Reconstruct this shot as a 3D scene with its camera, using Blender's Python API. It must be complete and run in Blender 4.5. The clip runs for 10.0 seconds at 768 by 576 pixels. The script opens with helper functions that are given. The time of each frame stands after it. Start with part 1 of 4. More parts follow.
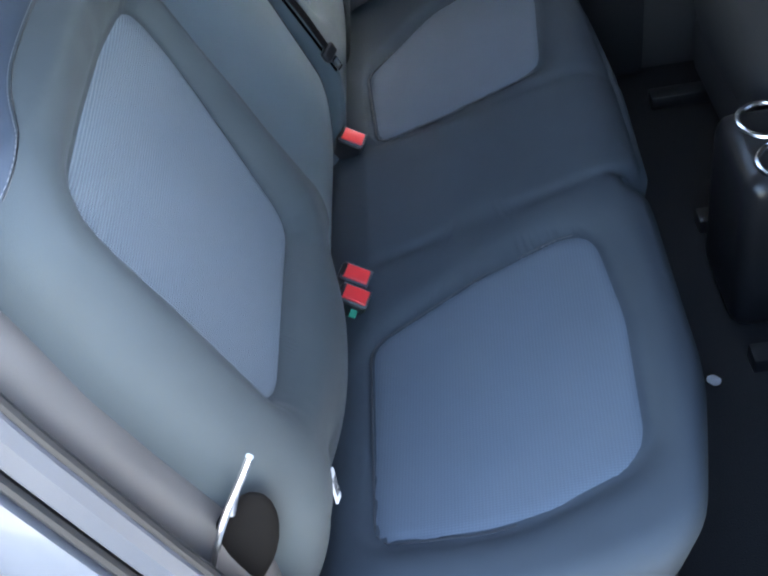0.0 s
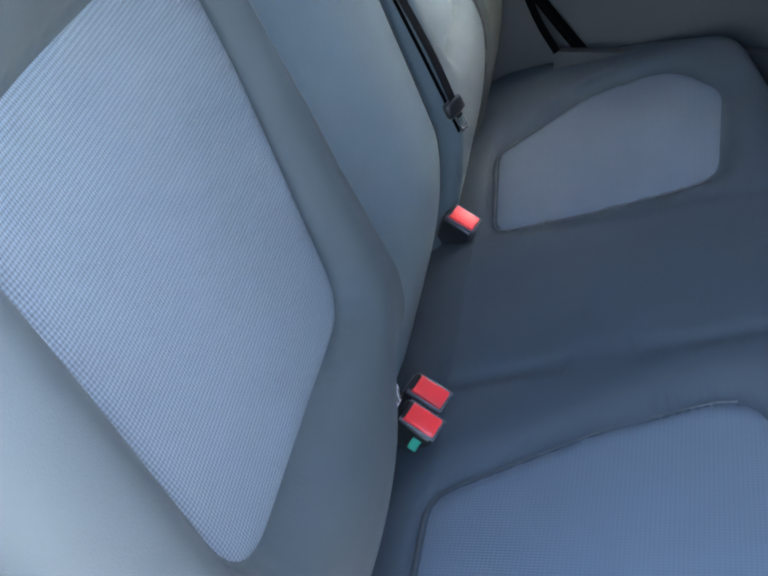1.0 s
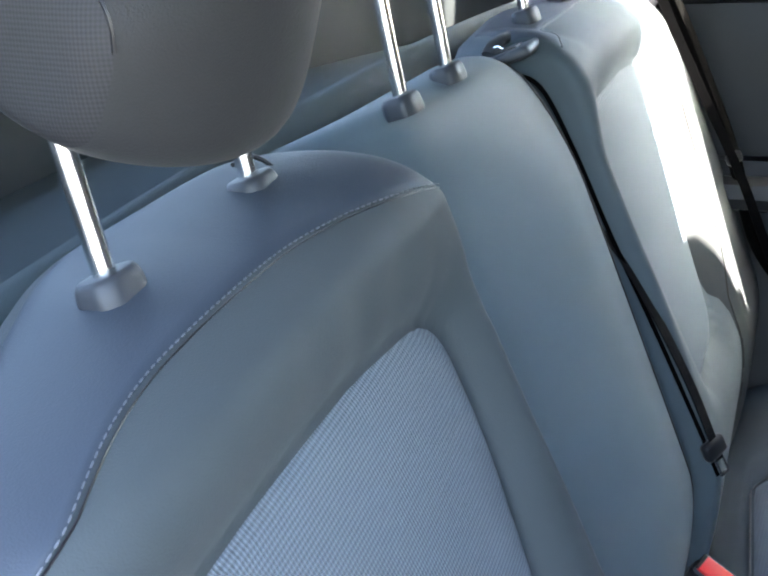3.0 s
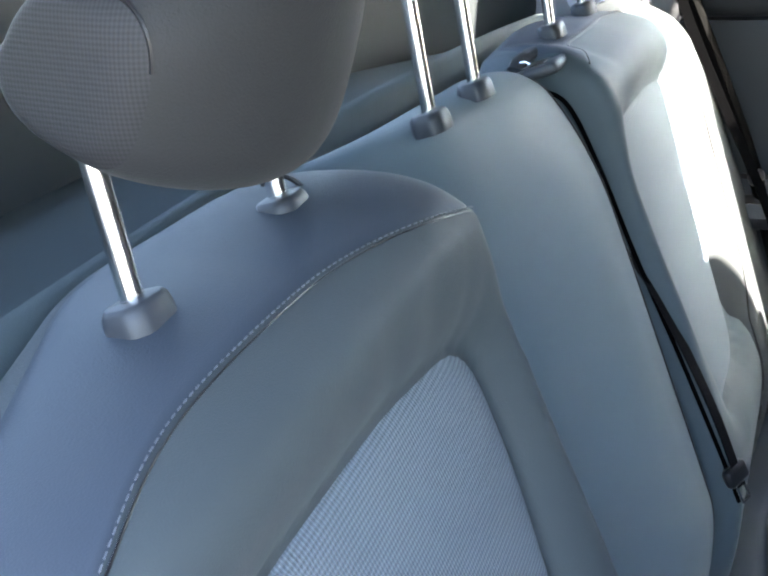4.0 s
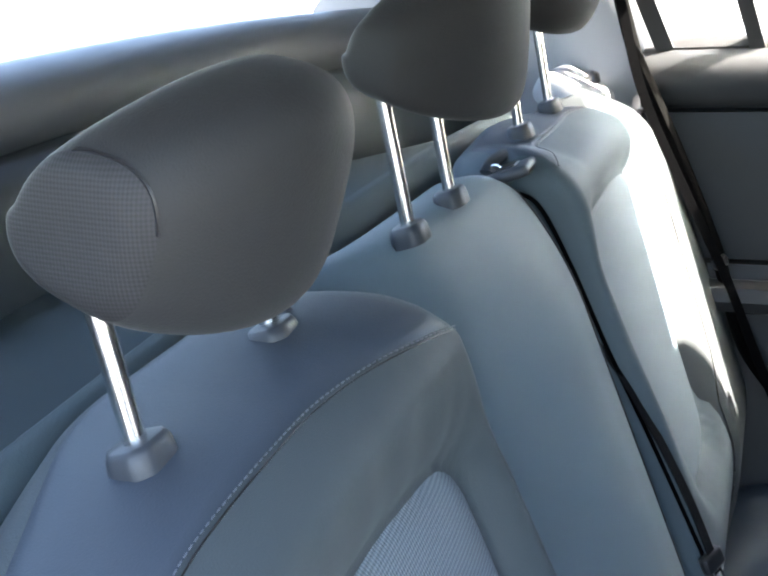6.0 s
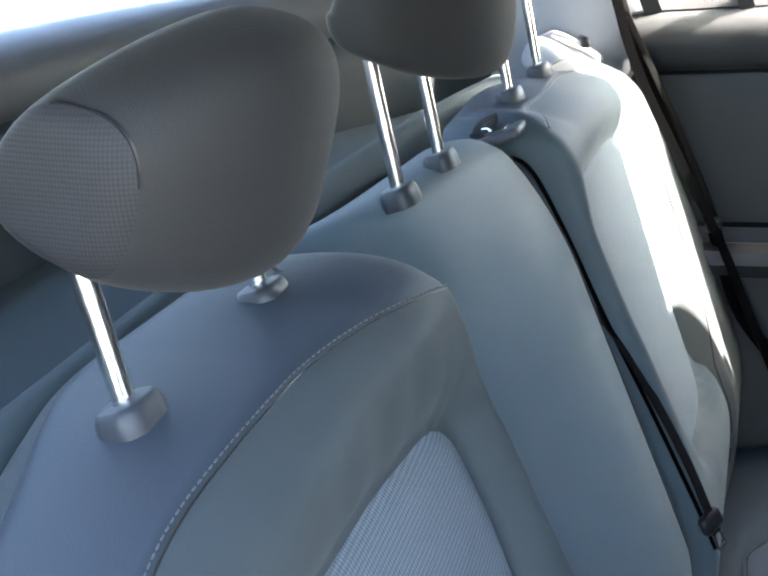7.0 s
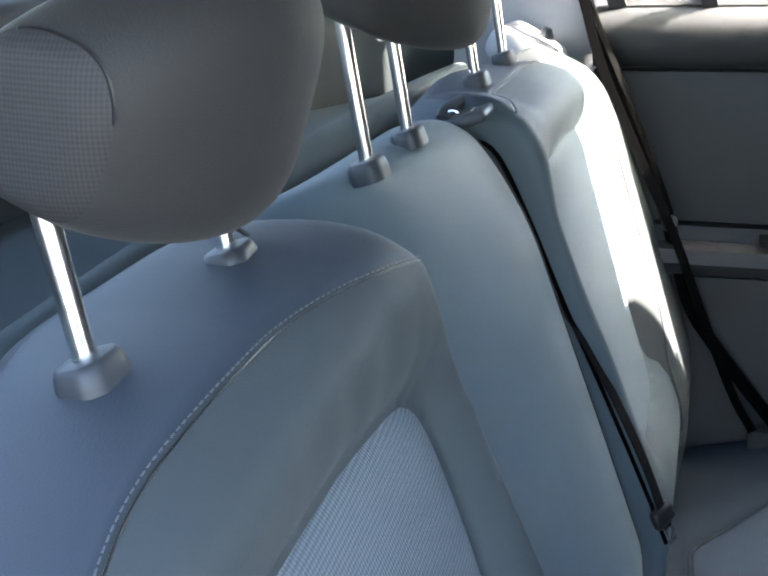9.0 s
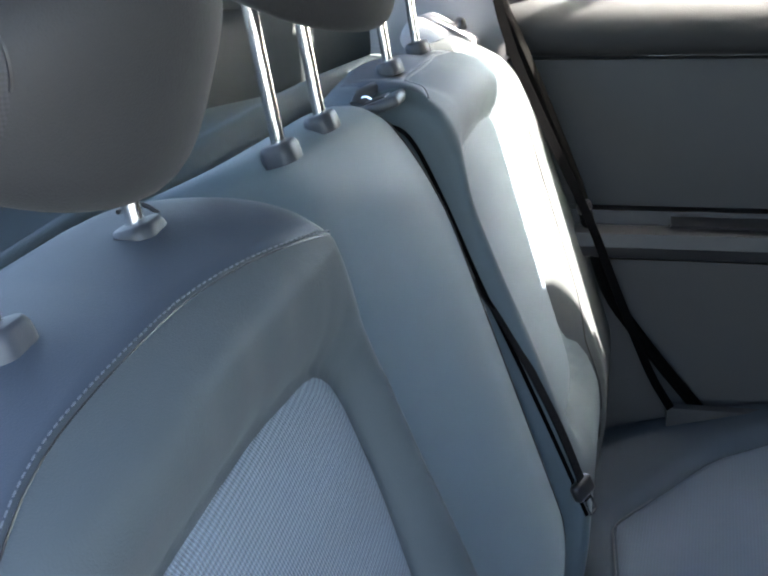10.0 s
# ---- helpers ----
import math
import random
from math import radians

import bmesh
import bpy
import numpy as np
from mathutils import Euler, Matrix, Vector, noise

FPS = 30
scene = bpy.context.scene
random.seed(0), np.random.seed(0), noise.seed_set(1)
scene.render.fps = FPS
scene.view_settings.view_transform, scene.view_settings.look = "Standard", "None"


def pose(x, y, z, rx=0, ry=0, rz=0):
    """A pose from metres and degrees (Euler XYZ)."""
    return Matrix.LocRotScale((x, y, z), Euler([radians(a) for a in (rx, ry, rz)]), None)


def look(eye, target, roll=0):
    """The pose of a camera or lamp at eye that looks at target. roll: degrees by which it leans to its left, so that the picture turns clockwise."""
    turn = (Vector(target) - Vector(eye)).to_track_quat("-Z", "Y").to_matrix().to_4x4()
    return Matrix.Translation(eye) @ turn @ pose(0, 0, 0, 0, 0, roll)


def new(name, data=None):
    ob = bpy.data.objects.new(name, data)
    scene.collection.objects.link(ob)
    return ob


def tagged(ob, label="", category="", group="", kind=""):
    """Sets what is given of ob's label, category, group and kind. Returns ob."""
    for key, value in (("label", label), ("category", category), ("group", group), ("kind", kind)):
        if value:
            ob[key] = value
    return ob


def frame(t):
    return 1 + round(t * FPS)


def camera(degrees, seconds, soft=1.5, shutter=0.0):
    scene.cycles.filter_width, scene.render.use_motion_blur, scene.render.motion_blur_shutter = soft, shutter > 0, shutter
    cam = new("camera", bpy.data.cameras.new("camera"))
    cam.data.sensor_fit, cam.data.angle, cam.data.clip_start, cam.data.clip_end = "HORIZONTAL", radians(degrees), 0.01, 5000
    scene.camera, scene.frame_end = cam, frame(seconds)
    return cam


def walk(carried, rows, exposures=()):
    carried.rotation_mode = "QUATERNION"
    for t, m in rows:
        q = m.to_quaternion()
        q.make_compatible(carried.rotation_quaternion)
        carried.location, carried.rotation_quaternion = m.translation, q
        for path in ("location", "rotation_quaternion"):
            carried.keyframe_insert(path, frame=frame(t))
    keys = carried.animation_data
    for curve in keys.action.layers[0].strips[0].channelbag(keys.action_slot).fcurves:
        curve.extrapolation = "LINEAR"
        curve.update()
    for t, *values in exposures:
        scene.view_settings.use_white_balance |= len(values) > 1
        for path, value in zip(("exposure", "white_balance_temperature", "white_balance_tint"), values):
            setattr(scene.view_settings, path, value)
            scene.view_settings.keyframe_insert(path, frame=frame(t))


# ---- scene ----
FOV = 41.29
PATH = [
    (0.0, (-1.2462, -0.1928, 1.5248), (-0.5228, -0.1047, 0.8399), -12.49),
    (0.3, (-1.1457, -0.2225, 1.4543), (-0.4251, -0.1085, 0.7704), -10.68),
    (0.5, (-1.0643, -0.2041, 1.3916), (-0.3434, -0.0901, 0.7080), -7.09),
    (0.8, (-0.9963, -0.1868, 1.3121), (-0.2372, -0.0341, 0.6792), -4.85),
    (1.0, (-0.9592, -0.1717, 1.2785), (-0.1774, 0.0108, 0.6822), -4.98),
    (1.2, (-0.9004, -0.1716, 1.2589), (-0.0817, 0.0837, 0.7446), -7.73),
    (1.4, (-0.8718, -0.1422, 1.2875), (-0.0422, 0.1362, 0.8036), -6.29),
    (1.5, (-0.8701, -0.1395, 1.2875), (-0.0328, 0.1574, 0.8283), -6.40),
    (1.6, (-0.8621, -0.1375, 1.3029), (-0.0207, 0.1911, 0.8737), -7.33),
    (1.7, (-0.8523, -0.1294, 1.3078), (-0.0089, 0.2090, 0.8905), -7.21),
    (1.8, (-0.8421, -0.1166, 1.3105), (0.0046, 0.2262, 0.9037), -6.82),
    (2.0, (-0.8315, -0.0961, 1.3146), (0.0190, 0.2653, 0.9325), -5.19),
    (2.5, (-0.8158, -0.0882, 1.3163), (0.0223, 0.2868, 0.9202), -5.33),
    (4.0, (-0.7885, -0.0592, 1.3229), (0.0510, 0.3187, 0.9325), -4.02),
    (4.5, (-0.7871, -0.0489, 1.3126), (0.0491, 0.3260, 0.9125), -3.09),
    (5.0, (-0.7942, -0.0545, 1.3500), (0.0640, 0.2930, 0.9723), -3.79),
    (5.5, (-0.7992, -0.0540, 1.3647), (0.0748, 0.3010, 1.0329), -3.61),
    (7.0, (-0.7963, -0.0542, 1.3492), (0.0726, 0.2931, 0.9965), -5.48),
    (7.5, (-0.7932, -0.0503, 1.3294), (0.0851, 0.2717, 0.9760), -3.93),
    (8.0, (-0.7893, -0.0408, 1.3304), (0.0889, 0.2695, 0.9665), -4.18),
    (8.5, (-0.7851, -0.0361, 1.3334), (0.0921, 0.2679, 0.9617), -5.09),
    (9.0, (-0.7882, -0.0304, 1.3256), (0.0989, 0.2625, 0.9690), -2.32),
    (9.5, (-0.7998, -0.0437, 1.3274), (0.0987, 0.2175, 0.9745), -1.30),
    (10.0, (-0.8043, -0.0489, 1.3132), (0.1010, 0.1810, 0.9561), -2.59),
]
cam = camera(FOV, 10.0, soft=2.3)
walk(cam, [(t, look(e, g, r)) for t, e, g, r in PATH], exposures=[(0.0, 4.48, 7000, 10), (0.5, 4.63, 7000, 10), (1.0, 4.83, 7000, 10), (1.5, 4.83, 7000, 10), (2.0, 4.68, 7000, 10), (2.5, 4.53, 7000, 10), (4.0, 4.53, 7000, 10), (5.5, 4.38, 7000, 10), (7.0, 4.40, 7000, 10), (8.0, 4.38, 7000, 10), (10.0, 4.28, 7000, 10)])

# ---- light ----
SUN = Vector((0.30, -1.0, 0.92)).normalized()
world = bpy.data.worlds.new("sky")
scene.world = world
world.use_nodes = True
wn = world.node_tree.nodes
sky = wn.new("ShaderNodeTexSky")
sky.sky_type = "NISHITA"
sky.sun_disc = False
sky.sun_elevation = math.asin(SUN.z)
sky.sun_rotation = math.atan2(SUN.x, SUN.y)
world.node_tree.links.new(sky.outputs[0], wn["Background"].inputs[0])
wn["Background"].inputs[1].default_value = 0.115
sun_data = bpy.data.lights.new("sun", "SUN")
sun_data.energy, sun_data.angle, sun_data.color = 5.0, radians(0.5), (1.0, 0.96, 0.9)
sun = new("sun", sun_data)
sun.matrix_world = look(SUN * 20, (0, 0, 0))


# ---- materials ----
def material(name, base, rough=0.6, metal=0.0, vary=0.15, scale=9.0, grain=0.0, grain_scale=900.0, sheen=0.0, weave=0.0, pitch=0.0026, tint=None, spec=0.5, coat=0.0):
    """Colour with cloudy wear at a large scale, a fine grain bump, and where asked a woven lattice in metres of the UV map."""
    m = bpy.data.materials.new(name)
    m.use_nodes = True
    nt = m.node_tree
    n, ln = nt.nodes, nt.links
    b = n["Principled BSDF"]
    b.inputs["Roughness"].default_value = rough
    b.inputs["Metallic"].default_value = metal
    b.inputs["Specular IOR Level"].default_value = spec
    b.inputs["Sheen Weight"].default_value = sheen
    b.inputs["Sheen Roughness"].default_value = 0.6
    b.inputs["Coat Weight"].default_value = coat
    tc = n.new("ShaderNodeTexCoord")
    cloud = n.new("ShaderNodeTexNoise")
    cloud.inputs["Scale"].default_value = scale
    cloud.inputs["Detail"].default_value = 5
    ln.new(tc.outputs["Object"], cloud.inputs["Vector"])
    ramp = n.new("ShaderNodeMixRGB")
    lo = [c * (1 - vary) for c in base]
    hi = [min(1, c * (1 + vary)) for c in (tint or base)]
    ramp.inputs[1].default_value = (*lo, 1)
    ramp.inputs[2].default_value = (*hi, 1)
    ln.new(cloud.outputs["Fac"], ramp.inputs[0])
    colour = ramp.outputs[0]
    height = None
    if weave > 0:
        uv = n.new("ShaderNodeUVMap")
        sep = n.new("ShaderNodeSeparateXYZ")
        ln.new(uv.outputs[0], sep.inputs[0])

        def wave(sx, sy):
            a = n.new("ShaderNodeMath"); a.operation = "MULTIPLY"; a.inputs[1].default_value = sx
            c = n.new("ShaderNodeMath"); c.operation = "MULTIPLY_ADD"; c.inputs[1].default_value = sy
            s = n.new("ShaderNodeMath"); s.operation = "SINE"
            ln.new(sep.outputs[0], a.inputs[0]); ln.new(sep.outputs[1], c.inputs[0]); ln.new(a.outputs[0], c.inputs[2]); ln.new(c.outputs[0], s.inputs[0])
            return s.outputs[0]
        k = 2 * math.pi / pitch
        mul = n.new("ShaderNodeMath"); mul.operation = "MULTIPLY"
        ln.new(wave(0.72 * k, 0.68 * k), mul.inputs[0]); ln.new(wave(-0.80 * k, 0.50 * k), mul.inputs[1])
        add = n.new("ShaderNodeMath"); add.operation = "MULTIPLY_ADD"; add.inputs[1].default_value = 0.5; add.inputs[2].default_value = 0.5
        ln.new(mul.outputs[0], add.inputs[0])
        mix = n.new("ShaderNodeMixRGB"); mix.blend_type = "MULTIPLY"; mix.inputs[0].default_value = weave
        lat = n.new("ShaderNodeMixRGB"); lat.inputs[1].default_value = (0.25, 0.26, 0.28, 1); lat.inputs[2].default_value = (1.4, 1.4, 1.4, 1)
        ln.new(add.outputs[0], lat.inputs[0]); ln.new(colour, mix.inputs[1]); ln.new(lat.outputs[0], mix.inputs[2])
        colour = mix.outputs[0]
        height = add.outputs[0]
    ln.new(colour, b.inputs["Base Color"])
    if grain > 0:
        g = n.new("ShaderNodeTexNoise"); g.inputs["Scale"].default_value = grain_scale; g.inputs["Detail"].default_value = 2
        ln.new(tc.outputs["Object"], g.inputs["Vector"])
        bump = n.new("ShaderNodeBump"); bump.inputs["Strength"].default_value = grain; bump.inputs["Distance"].default_value = 0.0012
        ln.new(height or g.outputs["Fac"], bump.inputs["Height"])
        ln.new(bump.outputs[0], b.inputs["Normal"])
        soft = n.new("ShaderNodeMapRange")
        soft.inputs[3].default_value, soft.inputs[4].default_value = max(0.02, rough - 0.08), min(1, rough + 0.08)
        ln.new(cloud.outputs["Fac"], soft.inputs[0]); ln.new(soft.outputs[0], b.inputs["Roughness"])
    return m


# Seat cloth copies toned for light: bolster darker, far pad and middle pad lighter.
BOLSTER = material("seat_fabric_shaded", (0.0450, 0.0550, 0.0585), 0.64, vary=0.12, scale=14, grain=0.22, sheen=0.05, spec=0.25)
FAR_PAD = material("seat_fabric_far_lit", (0.0560, 0.0760, 0.0870), 0.62, vary=0.10, scale=14, grain=0.2, sheen=0.05, spec=0.3)
MIDDLE = material("seat_fabric_middle_lit", (0.1080, 0.1430, 0.1600), 0.6, vary=0.10, scale=14, grain=0.2, sheen=0.05, spec=0.3)
SEAT = material("seat_fabric", (0.0420, 0.0525, 0.0685), 0.55, vary=0.10, scale=14, grain=0.2, sheen=0.0, spec=0.3)
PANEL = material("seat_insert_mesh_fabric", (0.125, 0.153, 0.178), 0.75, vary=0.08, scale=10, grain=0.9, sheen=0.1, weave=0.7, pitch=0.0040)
# Insert mesh again, darkened to offset light bounced off the sunlit wing.
FAR_INSERT = material("insert_mesh_far_dimmed", (0.070, 0.099, 0.119), 0.75, vary=0.07, scale=10, grain=0.4, sheen=0.08, weave=0.25, pitch=0.004)
CUSHION = material("seat_cushion_fabric", (0.049, 0.060, 0.072), 0.9, vary=0.10, scale=12, grain=0.25, sheen=0.0, spec=0.05)
CUSHION_IN = material("seat_cushion_insert", (0.100, 0.122, 0.150), 0.75, vary=0.08, scale=10, grain=0.25, sheen=0.0, weave=0.12, pitch=0.005, spec=0.08)
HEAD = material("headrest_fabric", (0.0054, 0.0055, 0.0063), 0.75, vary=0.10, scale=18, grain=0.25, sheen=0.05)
WING = material("wing_fabric", (0.036, 0.041, 0.044), 0.75, vary=0.12, scale=14, grain=0.25, spec=0.2)
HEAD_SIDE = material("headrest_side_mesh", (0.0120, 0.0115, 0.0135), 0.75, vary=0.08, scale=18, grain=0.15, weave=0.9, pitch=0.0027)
THREAD = material("thread", (0.118, 0.128, 0.146), 0.6, vary=0.15, scale=200)
PLASTIC = material("dark_plastic", (0.052, 0.048, 0.047), 0.45, vary=0.12, scale=30, grain=0.15, grain_scale=1500)
TAIL = material("tailgate_plastic", (0.026, 0.034, 0.038), 0.65, vary=0.12, scale=20, grain=0.2, grain_scale=1200)
LEDGE = material("ledge_plastic", (0.085, 0.090, 0.095), 0.5, vary=0.1, scale=20, grain=0.2, grain_scale=1200)
SLATE = material("slate_plastic", (0.030, 0.034, 0.041), 0.5, vary=0.12, scale=40, grain=0.15, grain_scale=1500)
GUIDE = material("guide_plastic", (0.030, 0.034, 0.042), 0.5, vary=0.10, scale=40, grain=0.1)
BLACK = material("black_plastic", (0.012, 0.012, 0.014), 0.35, vary=0.15, scale=30)
CHROME = material("chrome", (0.92, 0.93, 0.95), 0.24, metal=1.0, vary=0.03, scale=60)
STEEL = material("steel", (0.62, 0.63, 0.65), 0.22, metal=1.0, vary=0.08, scale=80)
RED = material("red_button", (0.75, 0.035, 0.04), 0.3, vary=0.08, scale=60)
GREEN = material("green_tag", (0.01, 0.24, 0.15), 0.5, vary=0.1, scale=60)
WHITE = material("white_label", (0.75, 0.75, 0.75), 0.5, vary=0.08, scale=60)
SEAL = material("soft_seal", (0.0018, 0.0018, 0.0018), 0.9, vary=0.2, scale=40, grain=0.2, spec=0.03)
STRAP = material("brown_webbing", (0.0055, 0.0052, 0.0058), 0.6, vary=0.2, scale=60, spec=0.12, grain=0.5)
WEB = material("belt_webbing", (0.0013, 0.0013, 0.0016), 0.75, vary=0.12, scale=60, spec=0.03, grain=0.6, weave=0.35, pitch=0.0022)
DOOR = material("door_panel", (0.021, 0.023, 0.026), 0.75, vary=0.08, scale=12, grain=0.35, grain_scale=700)
# Door lining colour darkened for the roll, to hold down the sun on it.
DOOR_TOP = material("door_top_dimmed", (0.013, 0.014, 0.016), 0.7, vary=0.1, scale=12, grain=0.4, grain_scale=700, spec=0.3)
DOOR_LOW = material("door_panel_lower", (0.011, 0.011, 0.013), 0.55, vary=0.1, scale=12, grain=0.35, grain_scale=700)
SHELF = material("parcel_shelf_felt", (0.050, 0.070, 0.076), 0.85, vary=0.15, scale=25, grain=0.4)
TRIM = material("pillar_trim", (0.36, 0.365, 0.39), 0.6, vary=0.05, scale=12, grain=0.3, grain_scale=700)
LINER = material("headliner", (0.13, 0.13, 0.135), 0.9, vary=0.06, scale=20, grain=0.3)
CARPET = material("floor_carpet", (0.018, 0.018, 0.02), 0.95, vary=0.25, scale=30, grain=0.6, grain_scale=400)
RUBBER = material("rubber_seal", (0.015, 0.015, 0.016), 0.5, vary=0.15, scale=30, grain=0.2)
PAINT = material("silver_paint", (0.15, 0.165, 0.19), 0.35, metal=0.4, vary=0.05, scale=20, coat=0.6)
JAMB = material("jamb_plastic", (0.070, 0.074, 0.085), 0.42, vary=0.08, scale=15, grain=0.2)
VINYL = material("wing_vinyl", (0.072, 0.068, 0.067), 0.5, vary=0.10, scale=16, grain=0.25)
# Near-black colour that stands in for the shade inside the anchor recess.
HOLLOW = material("recess_shade", (0.006, 0.005, 0.0045), 0.9, vary=0.2, scale=40, grain=0.3, spec=0.1)
ASPHALT = material("worn_paving", (0.20, 0.20, 0.20), 0.9, vary=0.25, scale=3, grain=0.6, grain_scale=120)
GLASS = bpy.data.materials.new("window_glass")
GLASS.use_nodes = True
gb = GLASS.node_tree.nodes["Principled BSDF"]
gb.inputs["Transmission Weight"].default_value = 1.0
gb.inputs["Roughness"].default_value = 0.0
gb.inputs["IOR"].default_value = 1.45
gb.inputs["Base Color"].default_value = (0.93, 0.96, 0.95, 1)


# ---- mesh helpers ----
def finish(name, verts, faces, mat, parent=None, label="", uvs=None, smooth=True, sharp=None):
    me = bpy.data.meshes.new(name)
    me.from_pydata([tuple(v) for v in verts], [], faces)
    bm = bmesh.new()
    bm.from_mesh(me)
    bmesh.ops.recalc_face_normals(bm, faces=bm.faces)
    bm.to_mesh(me)
    bm.free()
    if uvs is not None:
        layer = me.uv_layers.new(name="UVMap")
        idx = np.zeros(len(me.loops), dtype=np.int32)
        me.loops.foreach_get("vertex_index", idx)
        layer.data.foreach_set("uv", np.asarray(uvs, dtype=np.float32)[idx].ravel())
    me.materials.append(mat)
    me.polygons.foreach_set("use_smooth", [smooth] * len(me.polygons))
    if sharp:
        me.set_sharp_from_angle(angle=radians(sharp))
    ob = new(name, me)
    if parent is not None:
        ob.parent = parent
    if label:
        tagged(ob, label)
    return ob


def part(name, bm, mat, parent, label="", smooth=True, sharp=35):
    bmesh.ops.recalc_face_normals(bm, faces=bm.faces)
    me = bpy.data.meshes.new(name)
    bm.to_mesh(me)
    bm.free()
    me.materials.append(mat)
    me.polygons.foreach_set("use_smooth", [smooth] * len(me.polygons))
    me.set_sharp_from_angle(angle=radians(sharp))
    ob = new(name, me)
    if parent is not None:
        ob.parent = parent
    if label:
        tagged(ob, label)
    return ob


def thing(name, label, category, group="", kind=""):
    return tagged(new(name), label, category, group, kind)


def box(cx, cy, cz, sx, sy, sz, bevel=0.004, segs=2, m=None, taper=None):
    bm = bmesh.new()
    bmesh.ops.create_cube(bm, size=1.0)
    for v in bm.verts:
        v.co = Vector((v.co.x * sx, v.co.y * sy, v.co.z * sz))
        if taper and v.co.z > 0:
            v.co.x *= taper
            v.co.y *= taper
    if bevel > 0:
        bmesh.ops.bevel(bm, geom=bm.edges[:], offset=bevel, segments=segs, profile=0.5, affect="EDGES")
    if m is not None:
        bmesh.ops.transform(bm, matrix=m, verts=bm.verts)
    bmesh.ops.translate(bm, verts=bm.verts, vec=(cx, cy, cz))
    return bm


def rounded(points, per=9):
    """A closed outline from corners (u, v, radius)."""
    out = []
    n = len(points)
    for i in range(n):
        p = np.array(points[i][:2], float)
        r = points[i][2]
        a = np.array(points[i - 1][:2], float) - p
        b = np.array(points[(i + 1) % n][:2], float) - p
        la, lb = np.linalg.norm(a), np.linalg.norm(b)
        a, b = a / la, b / lb
        ang = math.acos(max(-1, min(1, float(a @ b))))
        t = min(r / math.tan(ang / 2), 0.48 * la, 0.48 * lb)
        for k in range(per):
            s = k / (per - 1)
            out.append((1 - s) ** 2 * (p + a * t) + 2 * s * (1 - s) * p + s * s * (p + b * t))
    return np.array(out)


def resample(outline, n):
    o = np.vstack([outline, outline[:1]])
    seg = np.linalg.norm(np.diff(o, axis=0), axis=1)
    cum = np.concatenate([[0], np.cumsum(seg)])
    s = np.linspace(0, cum[-1], n, endpoint=False)
    return np.stack([np.interp(s, cum, o[:, 0]), np.interp(s, cum, o[:, 1])], 1)


def edge_distance(p, outline):
    a = outline
    e = np.roll(outline, -1, axis=0) - a
    ee = np.maximum(1e-12, (e * e).sum(1))
    out = np.empty(len(p))
    for k in range(0, len(p), 2000):
        r = p[k:k + 2000, None, :] - a[None]
        t = np.clip((r * e[None]).sum(2) / ee[None], 0, 1)
        out[k:k + 2000] = np.sqrt(((r - t[..., None] * e[None]) ** 2).sum(2).min(1))
    return out


def pillow(name, outline, height, place, mat, parent, thick=0.1, n=112, rings=26, label="", back=True, power=0.6):
    """A padded panel: rings from the middle to the outline; height(u, v, d) is its relief, d the distance from the edge."""
    ol = resample(outline, n)
    c = ol.mean(axis=0)
    rs = [1 - (1 - (k + 1) / rings) ** (1 / power) for k in range(rings)]
    pts = np.vstack([c[None]] + [c + r * (ol - c) for r in rs])
    d = edge_distance(pts, ol)
    d[-n:] = 0
    w = height(pts[:, 0], pts[:, 1], d)
    verts = [place(u, v, x) for (u, v), x in zip(pts, w)]
    uvs = [tuple(p) for p in pts]
    faces = [(0, 1 + i, 1 + (i + 1) % n) for i in range(n)]
    for k in range(rings - 1):
        s, e = 1 + k * n, 1 + (k + 1) * n
        faces += [(s + i, e + i, e + (i + 1) % n, s + (i + 1) % n) for i in range(n)]
    if back:
        s = 1 + (rings - 1) * n
        for depth, inset in ((0.35, 1.0), (0.7, 0.985), (1.0, 0.94)):
            e = len(verts)
            for i in range(n):
                q = c + (ol[i] - c) * inset
                verts.append(place(q[0], q[1], w[-n + i] * (1 - depth) - thick * depth))
                uvs.append(tuple(q))
            faces += [(s + i, e + i, e + (i + 1) % n, s + (i + 1) % n) for i in range(n)]
            s = e
        faces.append(tuple(range(s, s + n)))
    return finish(name, verts, faces, mat, parent, label, uvs)


def roll_off(d, r, drop):
    """How far a padded edge falls away at d from its rim."""
    t = np.clip(1 - d / r, 0, 1)
    return drop * (1 - np.sqrt(np.maximum(0, 1 - t * t)))


def ridge(u, v, u0, v0, u1, v1, width, amount):
    p = np.stack([u - u0, v - v0], 1)
    e = np.array([u1 - u0, v1 - v0])
    t = np.clip((p @ e) / (e @ e), 0, 1)
    q = np.linalg.norm(p - t[:, None] * e, axis=1)
    return amount * np.exp(-(q / width) ** 2) * np.sin(np.pi * np.clip(t * 0.9 + 0.05, 0, 1))


